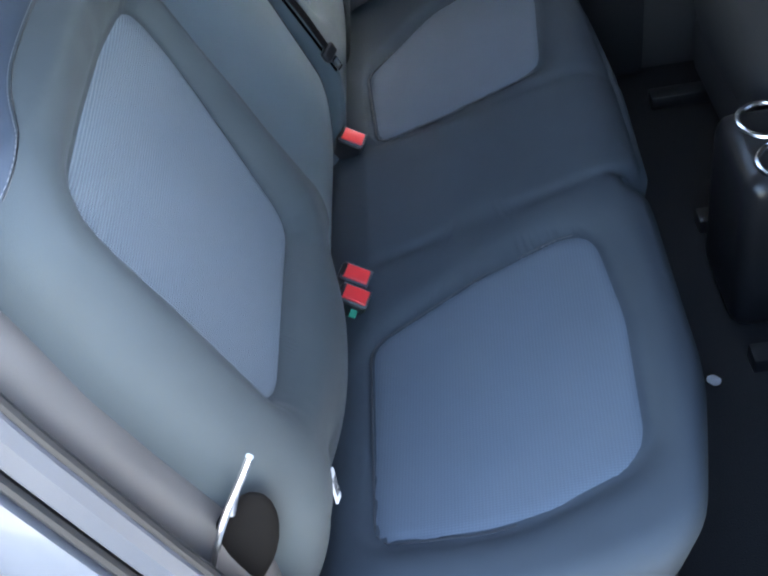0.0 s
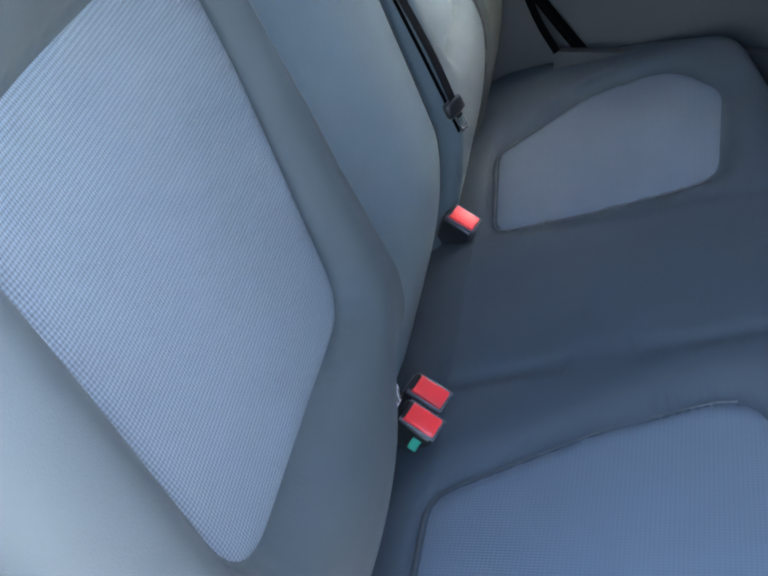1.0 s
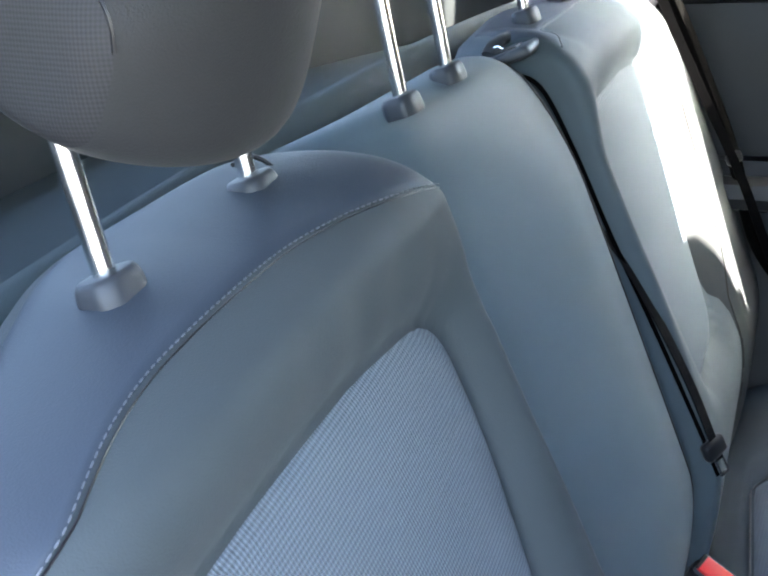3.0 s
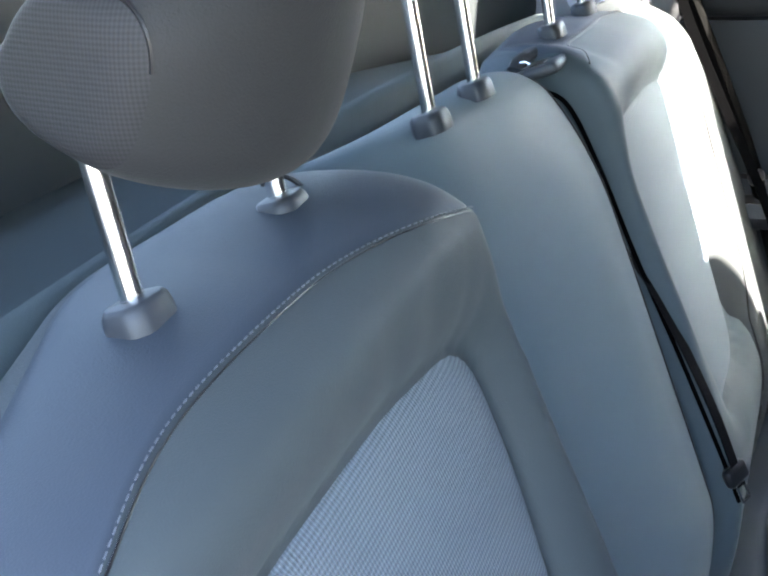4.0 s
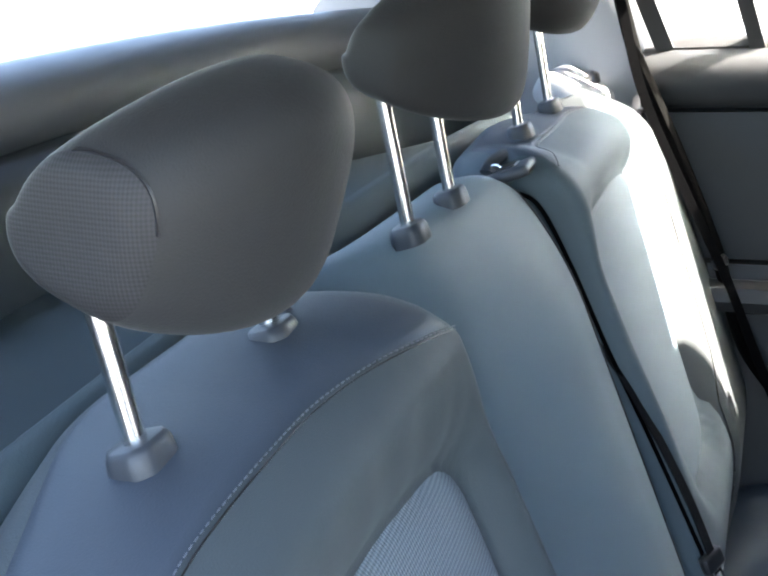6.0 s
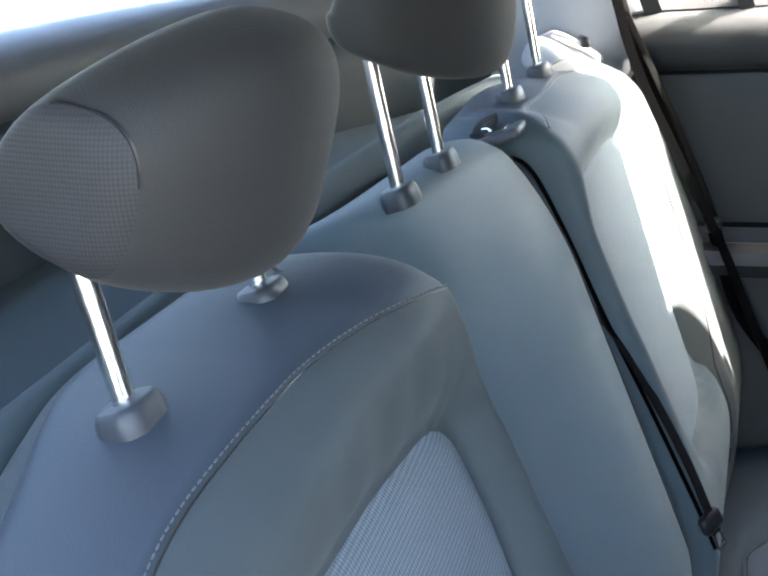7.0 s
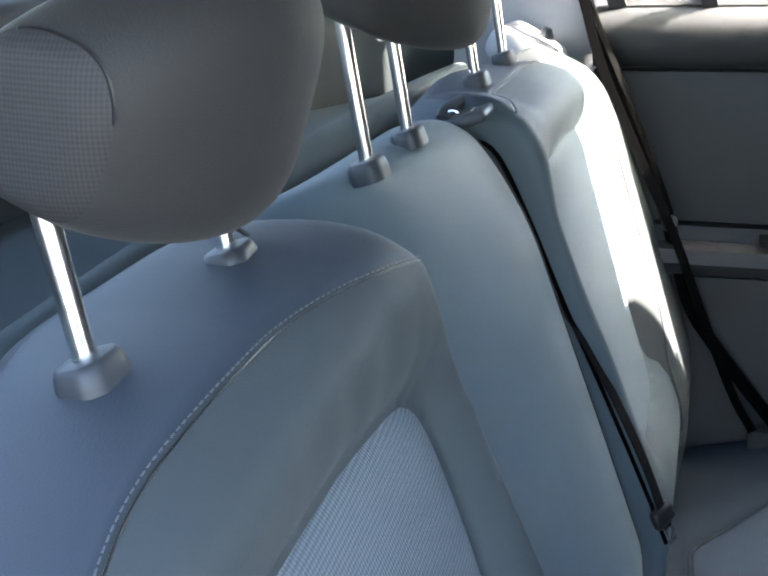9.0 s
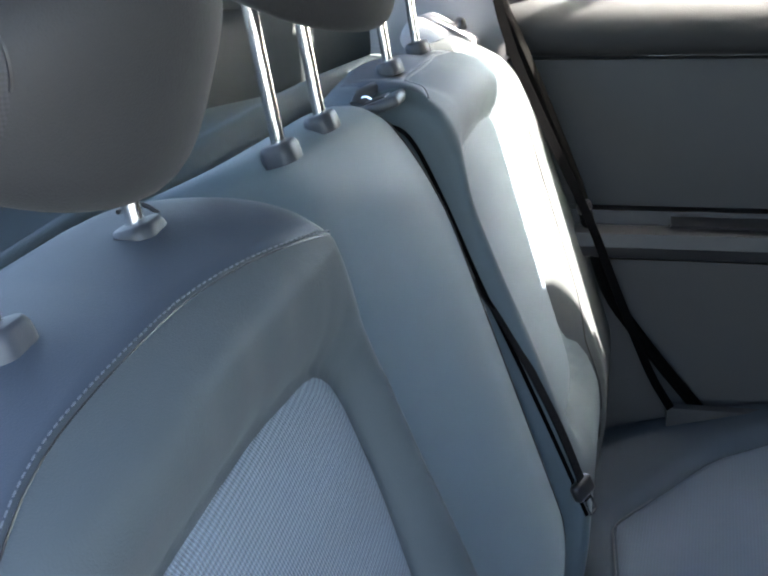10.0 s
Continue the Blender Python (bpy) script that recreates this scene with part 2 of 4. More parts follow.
def sweep(points, section, closed=False, flat=None):
    """A bmesh tube: the section (list of (a, b)) along points; flat: the direction of the section's b axis."""
    bm = bmesh.new()
    pts = [Vector(p) for p in points]
    loops = []
    for i, p in enumerate(pts):
        t = (pts[min(i + 1, len(pts) - 1)] - pts[max(i - 1, 0)]).normalized()
        up = Vector(flat(i) if callable(flat) else (flat or (0, 0, 1)))
        s = t.cross(up)
        if s.length < 1e-4:
            s = t.cross(Vector((1, 0, 0)))
        s.normalize()
        up = s.cross(t).normalized()
        loops.append([bm.verts.new(p + s * a + up * b) for a, b in section])
    m = len(section)
    for l0, l1 in zip(loops, loops[1:]):
        for j in range(m):
            bm.faces.new((l0[j], l0[(j + 1) % m], l1[(j + 1) % m], l1[j]))
    if not closed:
        bm.faces.new(loops[0])
        bm.faces.new(loops[-1][::-1])
    return bm


def ring_section(r, n=10, ry=None):
    return [(r * math.cos(2 * math.pi * k / n), (ry or r) * math.sin(2 * math.pi * k / n)) for k in range(n)]


def smooth_path(pts, per=8):
    """A Catmull-Rom line through the points."""
    P = [Vector(p) for p in pts]
    P = [P[0] * 2 - P[1]] + P + [P[-1] * 2 - P[-2]]
    out = []
    for i in range(1, len(P) - 2):
        for k in range(per):
            t = k / per
            a, b, c, d = P[i - 1], P[i], P[i + 1], P[i + 2]
            out.append(0.5 * ((2 * b) + (c - a) * t + (2 * a - 5 * b + 4 * c - d) * t * t + (3 * b - a - 3 * c + d) * t ** 3))
    out.append(P[-2])
    return out


def on_back(u, v, w):
    """A point of the reclined backrest: along the car's width, up its face, and out of the face."""
    return (u, -0.0605 + 0.332 * v - 0.943 * w, 0.5 + 0.943 * v + 0.332 * w)


def on_cushion(u, v, w):
    """A point of the bench cushion: v towards the front from the fold, w out of its face."""
    return (u, 0.01 - 0.968 * v - 0.25 * w, 0.487 + 0.25 * v + 0.968 * w)


# ---- the car's shell ----
def side(z):
    """Half width of the cabin at a height."""
    return 0.735 if z < 1.13 else 0.735 - (z - 1.13) * 0.27


# ground under and round the car
bm = bmesh.new()
bmesh.ops.create_grid(bm, x_segments=8, y_segments=8, size=400)
tagged(part("ground", bm, ASPHALT, None), "pale grey worn paving outside the car", "ground", "", "structure")

# floor, roof
tagged(part("floor", box(0, -0.4, 0.2, 1.44, 2.9, 0.06, 0.005), CARPET, None), "black carpeted car floor", "floor", "", "structure")
bm = bmesh.new()
rows = []
for i in range(21):
    x = -0.64 + 1.28 * i / 20
    z = 1.475 - 0.045 * abs(x / 0.64) ** 3
    rows.append([bm.verts.new((x, y, z - 0.03 * max(0, abs((y + 0.3) / 1.1) - 0.5))) for y in np.linspace(-1.48, 0.66, 12)])
for a, b in zip(rows, rows[1:]):
    for j in range(11):
        bm.faces.new((a[j], a[j + 1], b[j + 1], b[j]))
ret = bmesh.ops.extrude_face_region(bm, geom=bm.faces[:])
bmesh.ops.translate(bm, verts=[g for g in ret["geom"] if isinstance(g, bmesh.types.BMVert)], vec=(0, 0, 0.04))
tagged(part("ceiling", bm, LINER, None), "light grey fabric headliner of the car", "ceiling", "", "structure")

# far and near body sides: a lower wall, a roof rail, pillars
for s in (1, -1):
    nm = "far" if s > 0 else "near"
    bm = bmesh.new()
    loops = []
    for y in np.linspace(-1.48, 0.66, 30):
        f = min(1, max(0, (y + 0.35) / 0.50))
        f = f * f * (3 - 2 * f) if s > 0 else 0
        x, z = 0.620 + 0.055 * f, 1.440 - 0.060 * f - 0.02 * max(0, y - 0.1)
        loops.append([bm.verts.new((s * a, y, b)) for a, b in ((0.600, 1.430), (x - 0.016, z + 0.004), (x, z - 0.010), (x + 0.020, z), (x + 0.022, z + 0.03), (0.645, 1.475), (0.600, 1.470))])
    for a, b in zip(loops, loops[1:]):
        for j in range(7):
            bm.faces.new((a[j], a[(j + 1) % 7], b[(j + 1) % 7], b[j]))
    bm.faces.new(loops[0])
    bm.faces.new(loops[-1][::-1])
    tagged(part("trim_roof_rail_" + nm, bm, LINER, None), "light grey trim along the roof edge", "trim", "", "structure")

# rear pillar linings, with a slanted front edge beside the window
for s in (1, -1):
    bm = bmesh.new()
    prof = [(0.15, 0.42), (0.135, 0.80), (0.115, 1.10), (0.10, 1.175), (0.13, 1.25), (0.21, 1.42)] if s > 0 else [(0.27, 0.42), (0.27, 0.80), (0.28, 1.10), (0.28, 1.17), (0.30, 1.25), (0.33, 1.42)]
    cols = []
    for y0, z in prof:
        end = 0.95 if z < 1.05 else (0.62 if z < 1.3 else 0.46)
        ys = [y0, y0 + 0.055, y0 + 0.14, y0 + 0.19, (y0 + 0.19 + end) / 2, end] if s > 0 else [y0 + (end - y0) * k / 5 for k in range(6)]
        cols.append([bm.verts.new((s * (side(z) + (0.045 if k == 0 and s > 0 else 0.01) - 0.05 * (k / 5) ** 2), y, z)) for k, y in enumerate(ys)])
    for i, (a, b) in enumerate(zip(cols, cols[1:])):
        for j in range(5):
            if not (s > 0 and j == 1 and i == 4):
                bm.faces.new((a[j], a[j + 1], b[j + 1], b[j]))
    ret = bmesh.ops.extrude_face_region(bm, geom=bm.faces[:])
    bmesh.ops.translate(bm, verts=[g for g in ret["geom"] if isinstance(g, bmesh.types.BMVert)], vec=(s * 0.06, 0.0, 0))
    tagged(part("trim_rear_pillar_" + ("far" if s > 0 else "near"), bm, TRIM, None), "light grey plastic lining of the rear pillar", "pillar trim", "", "structure")

# ledge beside the far backrest
tagged(part("trim_side_ledge", box(0, 0, 0, 0.11, 0.10, 0.05, 0.02, 4, pose(0.675, 0.225, 1.115, 30, 0, -8)), TRIM, None), "light grey side ledge behind the backrest in the sun", "side trim", "", "structure")

# tailgate: a curved inner ledge under the rear window, the rest of the boot closed below
plan = smooth_path([(-0.745, 0.36, 0), (-0.66, 0.425, 0), (-0.57, 0.51, 0), (-0.35, 0.585, 0), (0, 0.61, 0), (0.35, 0.585, 0), (0.57, 0.51, 0), (0.66, 0.425, 0), (0.745, 0.36, 0)], 8)
def arc(x):
    return 0.012 * (1 - (x / 0.66) ** 2)
bm = sweep([(p.x, p.y, 1.10 + arc(p.x)) for p in plan], [(0.0, -0.62), (0.02, -0.05), (0.03, 0.03), (0.026, 0.055), (0.012, 0.070), (-0.01, 0.075), (-0.07, 0.06), (-0.07, -0.62)])
tagged(part("trim_tailgate", bm, TAIL, None), "dark grey tailgate lining under the rear window", "tailgate trim", "", "structure")
bm = sweep([(p.x, p.y + 0.055, 1.204 + arc(p.x)) for p in plan], ring_section(0.052, 20, 0.048))
tagged(part("trim_window_ledge", bm, LEDGE, None), "grey rounded lower edge of the rear window", "window ledge", "", "structure")

# parcel shelf behind the seat
shelf = thing("parcel_shelf", "dark felt parcel shelf behind the rear seat", "parcel shelf")
bm = bmesh.new()
rows = []
for i in range(25):
    x = -0.60 + 1.2 * i / 24
    yb = 0.60 - 0.17 * abs(x / 0.62) ** 3
    rows.append([bm.verts.new((x, 0.325 + (yb - 0.325) * k / 8, 1.055 + 0.012 * math.sin(math.pi * k / 8))) for k in range(9)])
for a, b in zip(rows, rows[1:]):
    for j in range(8):
        bm.faces.new((a[j], a[j + 1], b[j + 1], b[j]))
ret = bmesh.ops.extrude_face_region(bm, geom=bm.faces[:])
bmesh.ops.translate(bm, verts=[g for g in ret["geom"] if isinstance(g, bmesh.types.BMVert)], vec=(0, 0, -0.02))
part("board", bm, SHELF, shelf)
bm = sweep([(x, 0.322 - 0.012 * (x / 0.6) ** 2, 1.096 - 0.015 * (x / 0.6) ** 2) for x in np.linspace(-0.62, 0.62, 40)], ring_section(0.022, 14, 0.028))
part("front_rim", bm, SHELF, shelf, "rounded dark front rim")

# boot and front closed off, the front by unseen walls that block light
tagged(part("wall_front", box(0, -1.42, 0.83, 1.46, 0.12, 1.26, 0.03, 3), PLASTIC, None), "unseen dark wall added across the cabin front to block light", "front wall", "", "structure")
# Both side walls run up over the front windows to keep light out.
tagged(part("wall_near_front", box(-0.745, -1.1, 0.85, 0.06, 0.62, 1.2, 0.02, 3), DOOR_LOW, None), "unseen dark wall added in place of the near front door and window", "side wall", "", "structure")
tagged(part("wall_far_front", box(0.745, -1.1, 0.85, 0.06, 0.66, 1.20, 0.02, 3), DOOR_LOW, None), "unseen dark wall added over the far front window to block light", "side wall", "", "structure")
tagged(part("wall_far_lower", box(0.80, -0.3, 0.42, 0.06, 2.5, 0.44, 0.01), PAINT, None), "silver painted lower body side", "body side", "", "structure")
tagged(part("trim_sill_near", box(-0.74, -0.45, 0.30, 0.12, 1.3, 0.22, 0.03, 4), JAMB, None), "grey plastic door sill", "door sill", "", "structure")
for s in (1, -1):
    tagged(part("trim_centre_pillar_" + ("far" if s > 0 else "near"), box(s * 0.70, -0.725, 0.8, 0.09, 0.26, 1.28, 0.02, 3, Matrix.Rotation(radians(-6 * s), 4, "Y")), PLASTIC, None), "dark grey lining of the centre pillar", "pillar trim", "", "structure")


# ---- the far door ----
def along_y(section, y0, y1, n=16, warp=None):
    """A bar along the car's length: section of (x, z) points; warp(y) shifts it in (x, z)."""
    bm = bmesh.new()
    loops = []
    for i in range(n + 1):
        y = y0 + (y1 - y0) * i / n
        dx, dz = warp(y) if warp else (0, 0)
        loops.append([bm.verts.new((x + dx, y, z + dz)) for x, z in section])
    m = len(section)
    for a, b in zip(loops, loops[1:]):
        for j in range(m):
            bm.faces.new((a[j], a[(j + 1) % m], b[(j + 1) % m], b[j]))
    bm.faces.new(loops[0])
    bm.faces.new(loops[-1][::-1])
    return bm


door = thing("car_door", "closed rear car door with dark grey lining", "car door")
part("upper_roll", along_y([(0.735, 1.085), (0.706, 1.092), (0.694, 1.105), (0.690, 1.125), (0.694, 1.145), (0.706, 1.160), (0.725, 1.169), (0.76, 1.172), (0.76, 1.085)], -0.62, 0.135, 20), DOOR_TOP, door, "soft rounded top of the door lining")
part("card", along_y([(0.745, 0.865), (0.706, 0.868), (0.700, 0.90), (0.700, 0.98), (0.704, 1.06), (0.712, 1.083), (0.745, 1.083)], -0.62, 0.135, 20), DOOR, door)
part("armrest", along_y([(0.745, 0.785), (0.690, 0.79), (0.664, 0.80), (0.656, 0.818), (0.660, 0.838), (0.676, 0.846), (0.690, 0.842), (0.700, 0.862), (0.745, 0.863)], -0.62, 0.11, 20), DOOR_LOW, door, "dark armrest with a moulded edge")
part("grip_recess", along_y([(0.695, 0.842), (0.668, 0.8465), (0.667, 0.850), (0.699, 0.856)], -0.42, -0.11, 6), BLACK, door, "black grip recess")
part("lower_panel", along_y([(0.75, 0.20), (0.70, 0.20), (0.684, 0.40), (0.690, 0.55), (0.708, 0.66), (0.712, 0.78), (0.75, 0.783)], -0.62, 0.14, 20), DOOR_LOW, door)
part("pocket", along_y([(0.705, 0.36), (0.655, 0.37), (0.648, 0.50), (0.654, 0.56), (0.662, 0.565), (0.672, 0.55), (0.700, 0.50)], -0.60, -0.12, 8), DOOR_LOW, door, "dark storage pocket")
part("outer_skin", box(0.795, -0.30, 0.86, 0.03, 0.90, 0.58, 0.01), PAINT, door, "silver painted outer skin")
fr = [(side(1.175) + 0.012, 0.105, 1.17), (side(1.25) + 0.012, 0.135, 1.25), (side(1.42) + 0.0, 0.215, 1.41)]
part("window_frame", sweep(fr, [(-0.012, -0.010), (0.012, -0.010), (0.012, 0.010), (-0.012, 0.010)], flat=(1, 0, 0)), RUBBER, door, "black slanted window frame")
part("window_seal", along_y([(0.728, 1.172), (0.742, 1.186), (0.756, 1.172)], -0.62, 0.11, 6), RUBBER, door, "black seal at the glass")
part("window_divider", sweep([(side(1.175) + 0.012, -0.02, 1.17), (side(1.41), 0.05, 1.41)], [(-0.010, -0.009), (0.010, -0.009), (0.010, 0.009), (-0.010, 0.009)], flat=(1, 0, 0)), RUBBER, door, "black window divider bar")
bm = bmesh.new()
q = [bm.verts.new(c) for c in ((0.742, -0.60, 1.165), (0.742, 0.10, 1.165), (0.672, 0.20, 1.415), (0.672, -0.60, 1.415))]
bm.faces.new(q)
ret = bmesh.ops.extrude_face_region(bm, geom=bm.faces[:])
bmesh.ops.translate(bm, verts=[g for g in ret["geom"] if isinstance(g, bmesh.types.BMVert)], vec=(0.004, 0, 0))
pane = part("pane", bm, GLASS, door, "clear side window")
pane.visible_shadow = False

sl = smooth_path([(0.683, 0.187, 1.35), (0.682, 0.162, 1.25), (0.681, 0.140, 1.17), (0.680, 0.113, 1.11), (0.680, 0.070, 1.01), (0.680, 0.022, 0.89), (0.680, -0.003, 0.80), (0.680, -0.026, 0.735), (0.680, -0.070, 0.672), (0.680, -0.126, 0.60), (0.680, -0.185, 0.53)], 6)
tagged(part("trim_door_seal_far", sweep(sl, ring_section(0.010, 10, 0.012), flat=(1, 0, 0)), SEAL, None), "black rubber seal round the closed far door", "door seal", "", "structure")

# ---- near door jamb ----
jamb = [(-0.705, 0.215, 1.16), (-0.71, 0.20, 1.05), (-0.715, 0.178, 0.96), (-0.72, 0.139, 0.855), (-0.72, 0.085, 0.70), (-0.725, 0.02, 0.55), (-0.72, -0.06, 0.43)]
J = smooth_path(jamb, 6)
tagged(part("trim_jamb_seal", sweep([p + Vector((-0.008, 0.006, -0.004)) for p in J], ring_section(0.006, 8), flat=(1, 0, 0)), RUBBER, None), "black rubber seal along the door opening", "door seal", "", "structure")
bm = sweep([p + Vector((-0.012, 0.028, -0.012)) for p in J], [(-0.024, -0.012), (-0.022, 0.006), (-0.012, 0.014), (0.012, 0.014), (0.022, 0.006), (0.024, -0.012)], flat=(-1, 0, 0))
tagged(part("trim_jamb_band", bm, JAMB, None), "grey plastic strip along the door opening", "jamb trim", "", "structure")
tagged(part("trim_jamb_seal_outer", sweep([p + Vector((-0.02, 0.056, -0.025)) for p in J], ring_section(0.007, 8), flat=(1, 0, 0)), RUBBER, None), "thin black outer seal of the door opening", "door seal", "", "structure")
bm = sweep([p + Vector((-0.03, 0.135, -0.06)) for p in J], [(-0.075, -0.02), (-0.075, 0.0), (-0.04, 0.012), (0.04, 0.012), (0.075, 0.0), (0.075, -0.02)], flat=(-1, 0, 0))
tagged(part("trim_jamb_body", bm, PAINT, None), "silver painted body edge of the door opening", "body jamb", "", "structure")


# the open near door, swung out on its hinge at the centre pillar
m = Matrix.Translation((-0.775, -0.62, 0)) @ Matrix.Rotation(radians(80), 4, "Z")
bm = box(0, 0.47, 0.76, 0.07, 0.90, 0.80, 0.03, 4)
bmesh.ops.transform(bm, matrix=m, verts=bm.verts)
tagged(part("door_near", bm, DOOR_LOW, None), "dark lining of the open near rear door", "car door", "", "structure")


# ---- rear seat backrests ----
EDGE_R = 0.065
NEAR_OUT = rounded([(-0.665, -0.03, 0.03), (-0.170, -0.03, 0.02), (-0.180, 0.30, 0.3), (-0.185, 0.50, 0.3), (-0.198, 0.690, 0.16), (-0.26, 0.713, 0.3), (-0.42, 0.708, 0.3), (-0.655, 0.644, 0.14), (-0.675, 0.45, 0.3)])
MID_OUT = rounded([(-0.190, -0.03, 0.02), (0.180, -0.03, 0.02), (0.189, 0.30, 0.2), (0.190, 0.690, 0.060), (-0.180, 0.697, 0.03)])
FAR_OUT = rounded([(0.194, -0.03, 0.02), (0.655, -0.03, 0.03), (0.665, 0.45, 0.3), (0.640, 0.668, 0.11), (0.40, 0.702, 0.3), (0.199, 0.690, 0.060), (0.195, 0.45, 0.3)])
NEAR_IN = rounded([(-0.585, 0.25, 0.06), (-0.278, 0.25, 0.05), (-0.238, 0.48, 0.25), (-0.242, 0.581, 0.055), (-0.37, 0.592, 0.5), (-0.48, 0.589, 0.5), (-0.600, 0.580, 0.08), (-0.592, 0.45, 0.3)])
FAR_IN = rounded([(0.285, 0.22, 0.05), (0.455, 0.22, 0.06), (0.500, 0.45, 0.3), (0.550, 0.578, 0.05), (0.42, 0.590, 0.2), (0.222, 0.588, 0.075), (0.230, 0.45, 0.25)])


def outside(u, v, outline):
    """Distance outwards from a closed outline, nought inside it."""
    p = np.stack([u, v], 1)
    x0, y0 = outline[:, 0][None], outline[:, 1][None]
    x1, y1 = np.roll(x0, -1, 1), np.roll(y0, -1, 1)
    U, V = u[:, None], v[:, None]
    rise = np.where(y1 == y0, 1e-12, y1 - y0)
    inside = ((((y0 > V) != (y1 > V)) & (U < (x1 - x0) * (V - y0) / rise + x0)).sum(1) % 2) == 1
    return np.where(inside, 0.0, edge_distance(p, outline))


def fold_in(v):
    """The foot of the backrest turns back towards the fold with the cushion."""
    return -0.105 * np.clip((0.19 - v) / 0.22, 0, 1) ** 1.5


def rise(x, length):
    """A rounded bank: steep at the foot, level after the length."""
    return 1 - np.clip(1 - 0.75 * x / length, 0, 1) ** 3


NEAR_IN_L = resample(NEAR_IN, 70)
FAR_IN_L = resample(FAR_IN, 70)


def near_face(u, v, d):
    foot = np.clip((0.24 - v) / 0.11, 0, 1) ** 1.5
    dent = 0.045 * np.exp(-((u + 0.23) / 0.08) ** 2) + 0.035 * np.exp(-((u + 0.57) / 0.07) ** 2)
    tight = np.clip((u + 0.30) / 0.08, 0, 1)
    w = -roll_off(d, EDGE_R - 0.030 * tight, 0.065) - foot * dent - 0.055 * np.clip((0.16 - v) / 0.19, 0, 1) ** 1.5 * np.clip((-0.14 - u) / 0.16, 0, 1)
    w = w + 0.034 * rise(outside(u, v, NEAR_IN_L), 0.042 + 0.022 * np.clip((v - 0.54) / 0.05, 0, 1)) * np.clip((0.705 - v) / 0.06, 0, 1) + fold_in(v) - 0.002
    w = w - 0.012 * np.clip((u + 0.295) / 0.11, 0, 1) ** 2 * np.clip((v - 0.2) / 0.15, 0, 1)
    top = np.clip((v - 0.640) / 0.070, 0, 1)
    w = w - (0.048 - 0.030 * np.clip((u + 0.38) / 0.14, 0, 1)) * top ** 1.6
    for a, k in (((-0.440, 0.650, -0.405, 0.598), 0.8), ((-0.385, 0.648, -0.350, 0.596), 1.0), ((-0.330, 0.640, -0.302, 0.594), 0.9)):
        w = w - ridge(u, v, *a, 0.019, 0.0024 * k)
    return w


def far_face(u, v, d):
    side_wall = np.clip((0.275 - u) / 0.05, 0, 1)
    w = -roll_off(d, EDGE_R - 0.050 * side_wall, 0.065 - 0.045 * side_wall)
    w = w + 0.022 * rise(outside(u, v, FAR_IN_L), 0.045) * np.clip((0.705 - v) / 0.06, 0, 1) + fold_in(v) - 0.002
    top = np.clip((v - 0.615) / 0.095, 0, 1)
    return w - 0.045 * top ** 1.6


def mid_face(u, v, d):
    w = -roll_off(d, 0.030, 0.035) - 0.006 + fold_in(v)
    q = np.clip((0.12 - u) / 0.20, 0, 1)
    left = np.clip((-0.04 - u) / 0.12, 0, 1.2)
    w = w - (0.042 * q * q * (3 - 2 * q) + 0.045 * left ** 1.5) * np.clip(v / 0.15, 0, 1) * (0.12 + 0.88 * np.clip((0.69 - v) / 0.11, 0, 1))
    w = w - 0.090 * np.exp(-((u + 0.185) / 0.068) ** 2)
    top = np.clip((v - 0.52) / 0.18, 0, 1)
    return w - 0.042 * top ** 2.0


def insert_on(face, outline, puff):
    def h(u, v, d):
        base = face(u, v, edge_distance(np.stack([u, v], 1), outline))
        return base + puff * np.minimum(1, np.sqrt(np.clip(d / 0.014, 0, 1))) - 0.004
    return h


def top_panel(name, face, outline, seam, x0, x1, rods, parent, label, cloth):
    """The upper piece of the cover, lapped over the face along the seam, and over the top of the pad."""
    ol = resample(outline, 260)
    verts, faces, uvs = [], [], []
    n, m = 60, 22
    for i in range(n + 1):
        u = x0 + (x1 - x0) * i / n
        hits = []
        for a, b in zip(ol, np.roll(ol, -1, axis=0)):
            if (a[0] - u) * (b[0] - u) <= 0 and abs(a[0] - b[0]) > 1e-9:
                hits.append(a[1] + (b[1] - a[1]) * (u - a[0]) / (b[0] - a[0]))
        top = max(hits)
        s = min(seam(u), top - 0.002)
        ts = np.arange(m + 1) / m
        f = np.sin(np.minimum(1, ts / 0.75) * math.pi / 2)
        vs = s + (top - s) * f
        over = np.clip((ts - 0.75) / 0.25, 0, 1)
        us = np.full(m + 1, u)
        base = face(us, vs, edge_distance(np.stack([us, vs], 1), ol)) * (1 - over) - 0.13 * over
        vs = vs - 0.035 * over ** 1.6
        for j in range(m + 1):
            lift = (0.0018 if j > 0 else -0.002) * min(1, 0.15 + (x1 - u) / 0.035)
            p = on_back(u, vs[j] + lift * f[j], base[j] + lift * (1 - 0.7 * f[j]) * (1 - over[j]))
            puff = sum(math.exp(-((p[0] - g) ** 2 + (p[1] - 0.205) ** 2) / 0.030 ** 2) for g in rods)
            verts.append((p[0], p[1], p[2] + 0.0035 * puff * f[j]))
            uvs.append((u, s + 0.12 * ts[j]))
    for i in range(n):
        for j in range(m):
            a = i * (m + 1) + j
            faces.append((a, a + 1, a + m + 2, a + m + 1))
    return finish(name, verts, faces, cloth, parent, label, uvs)


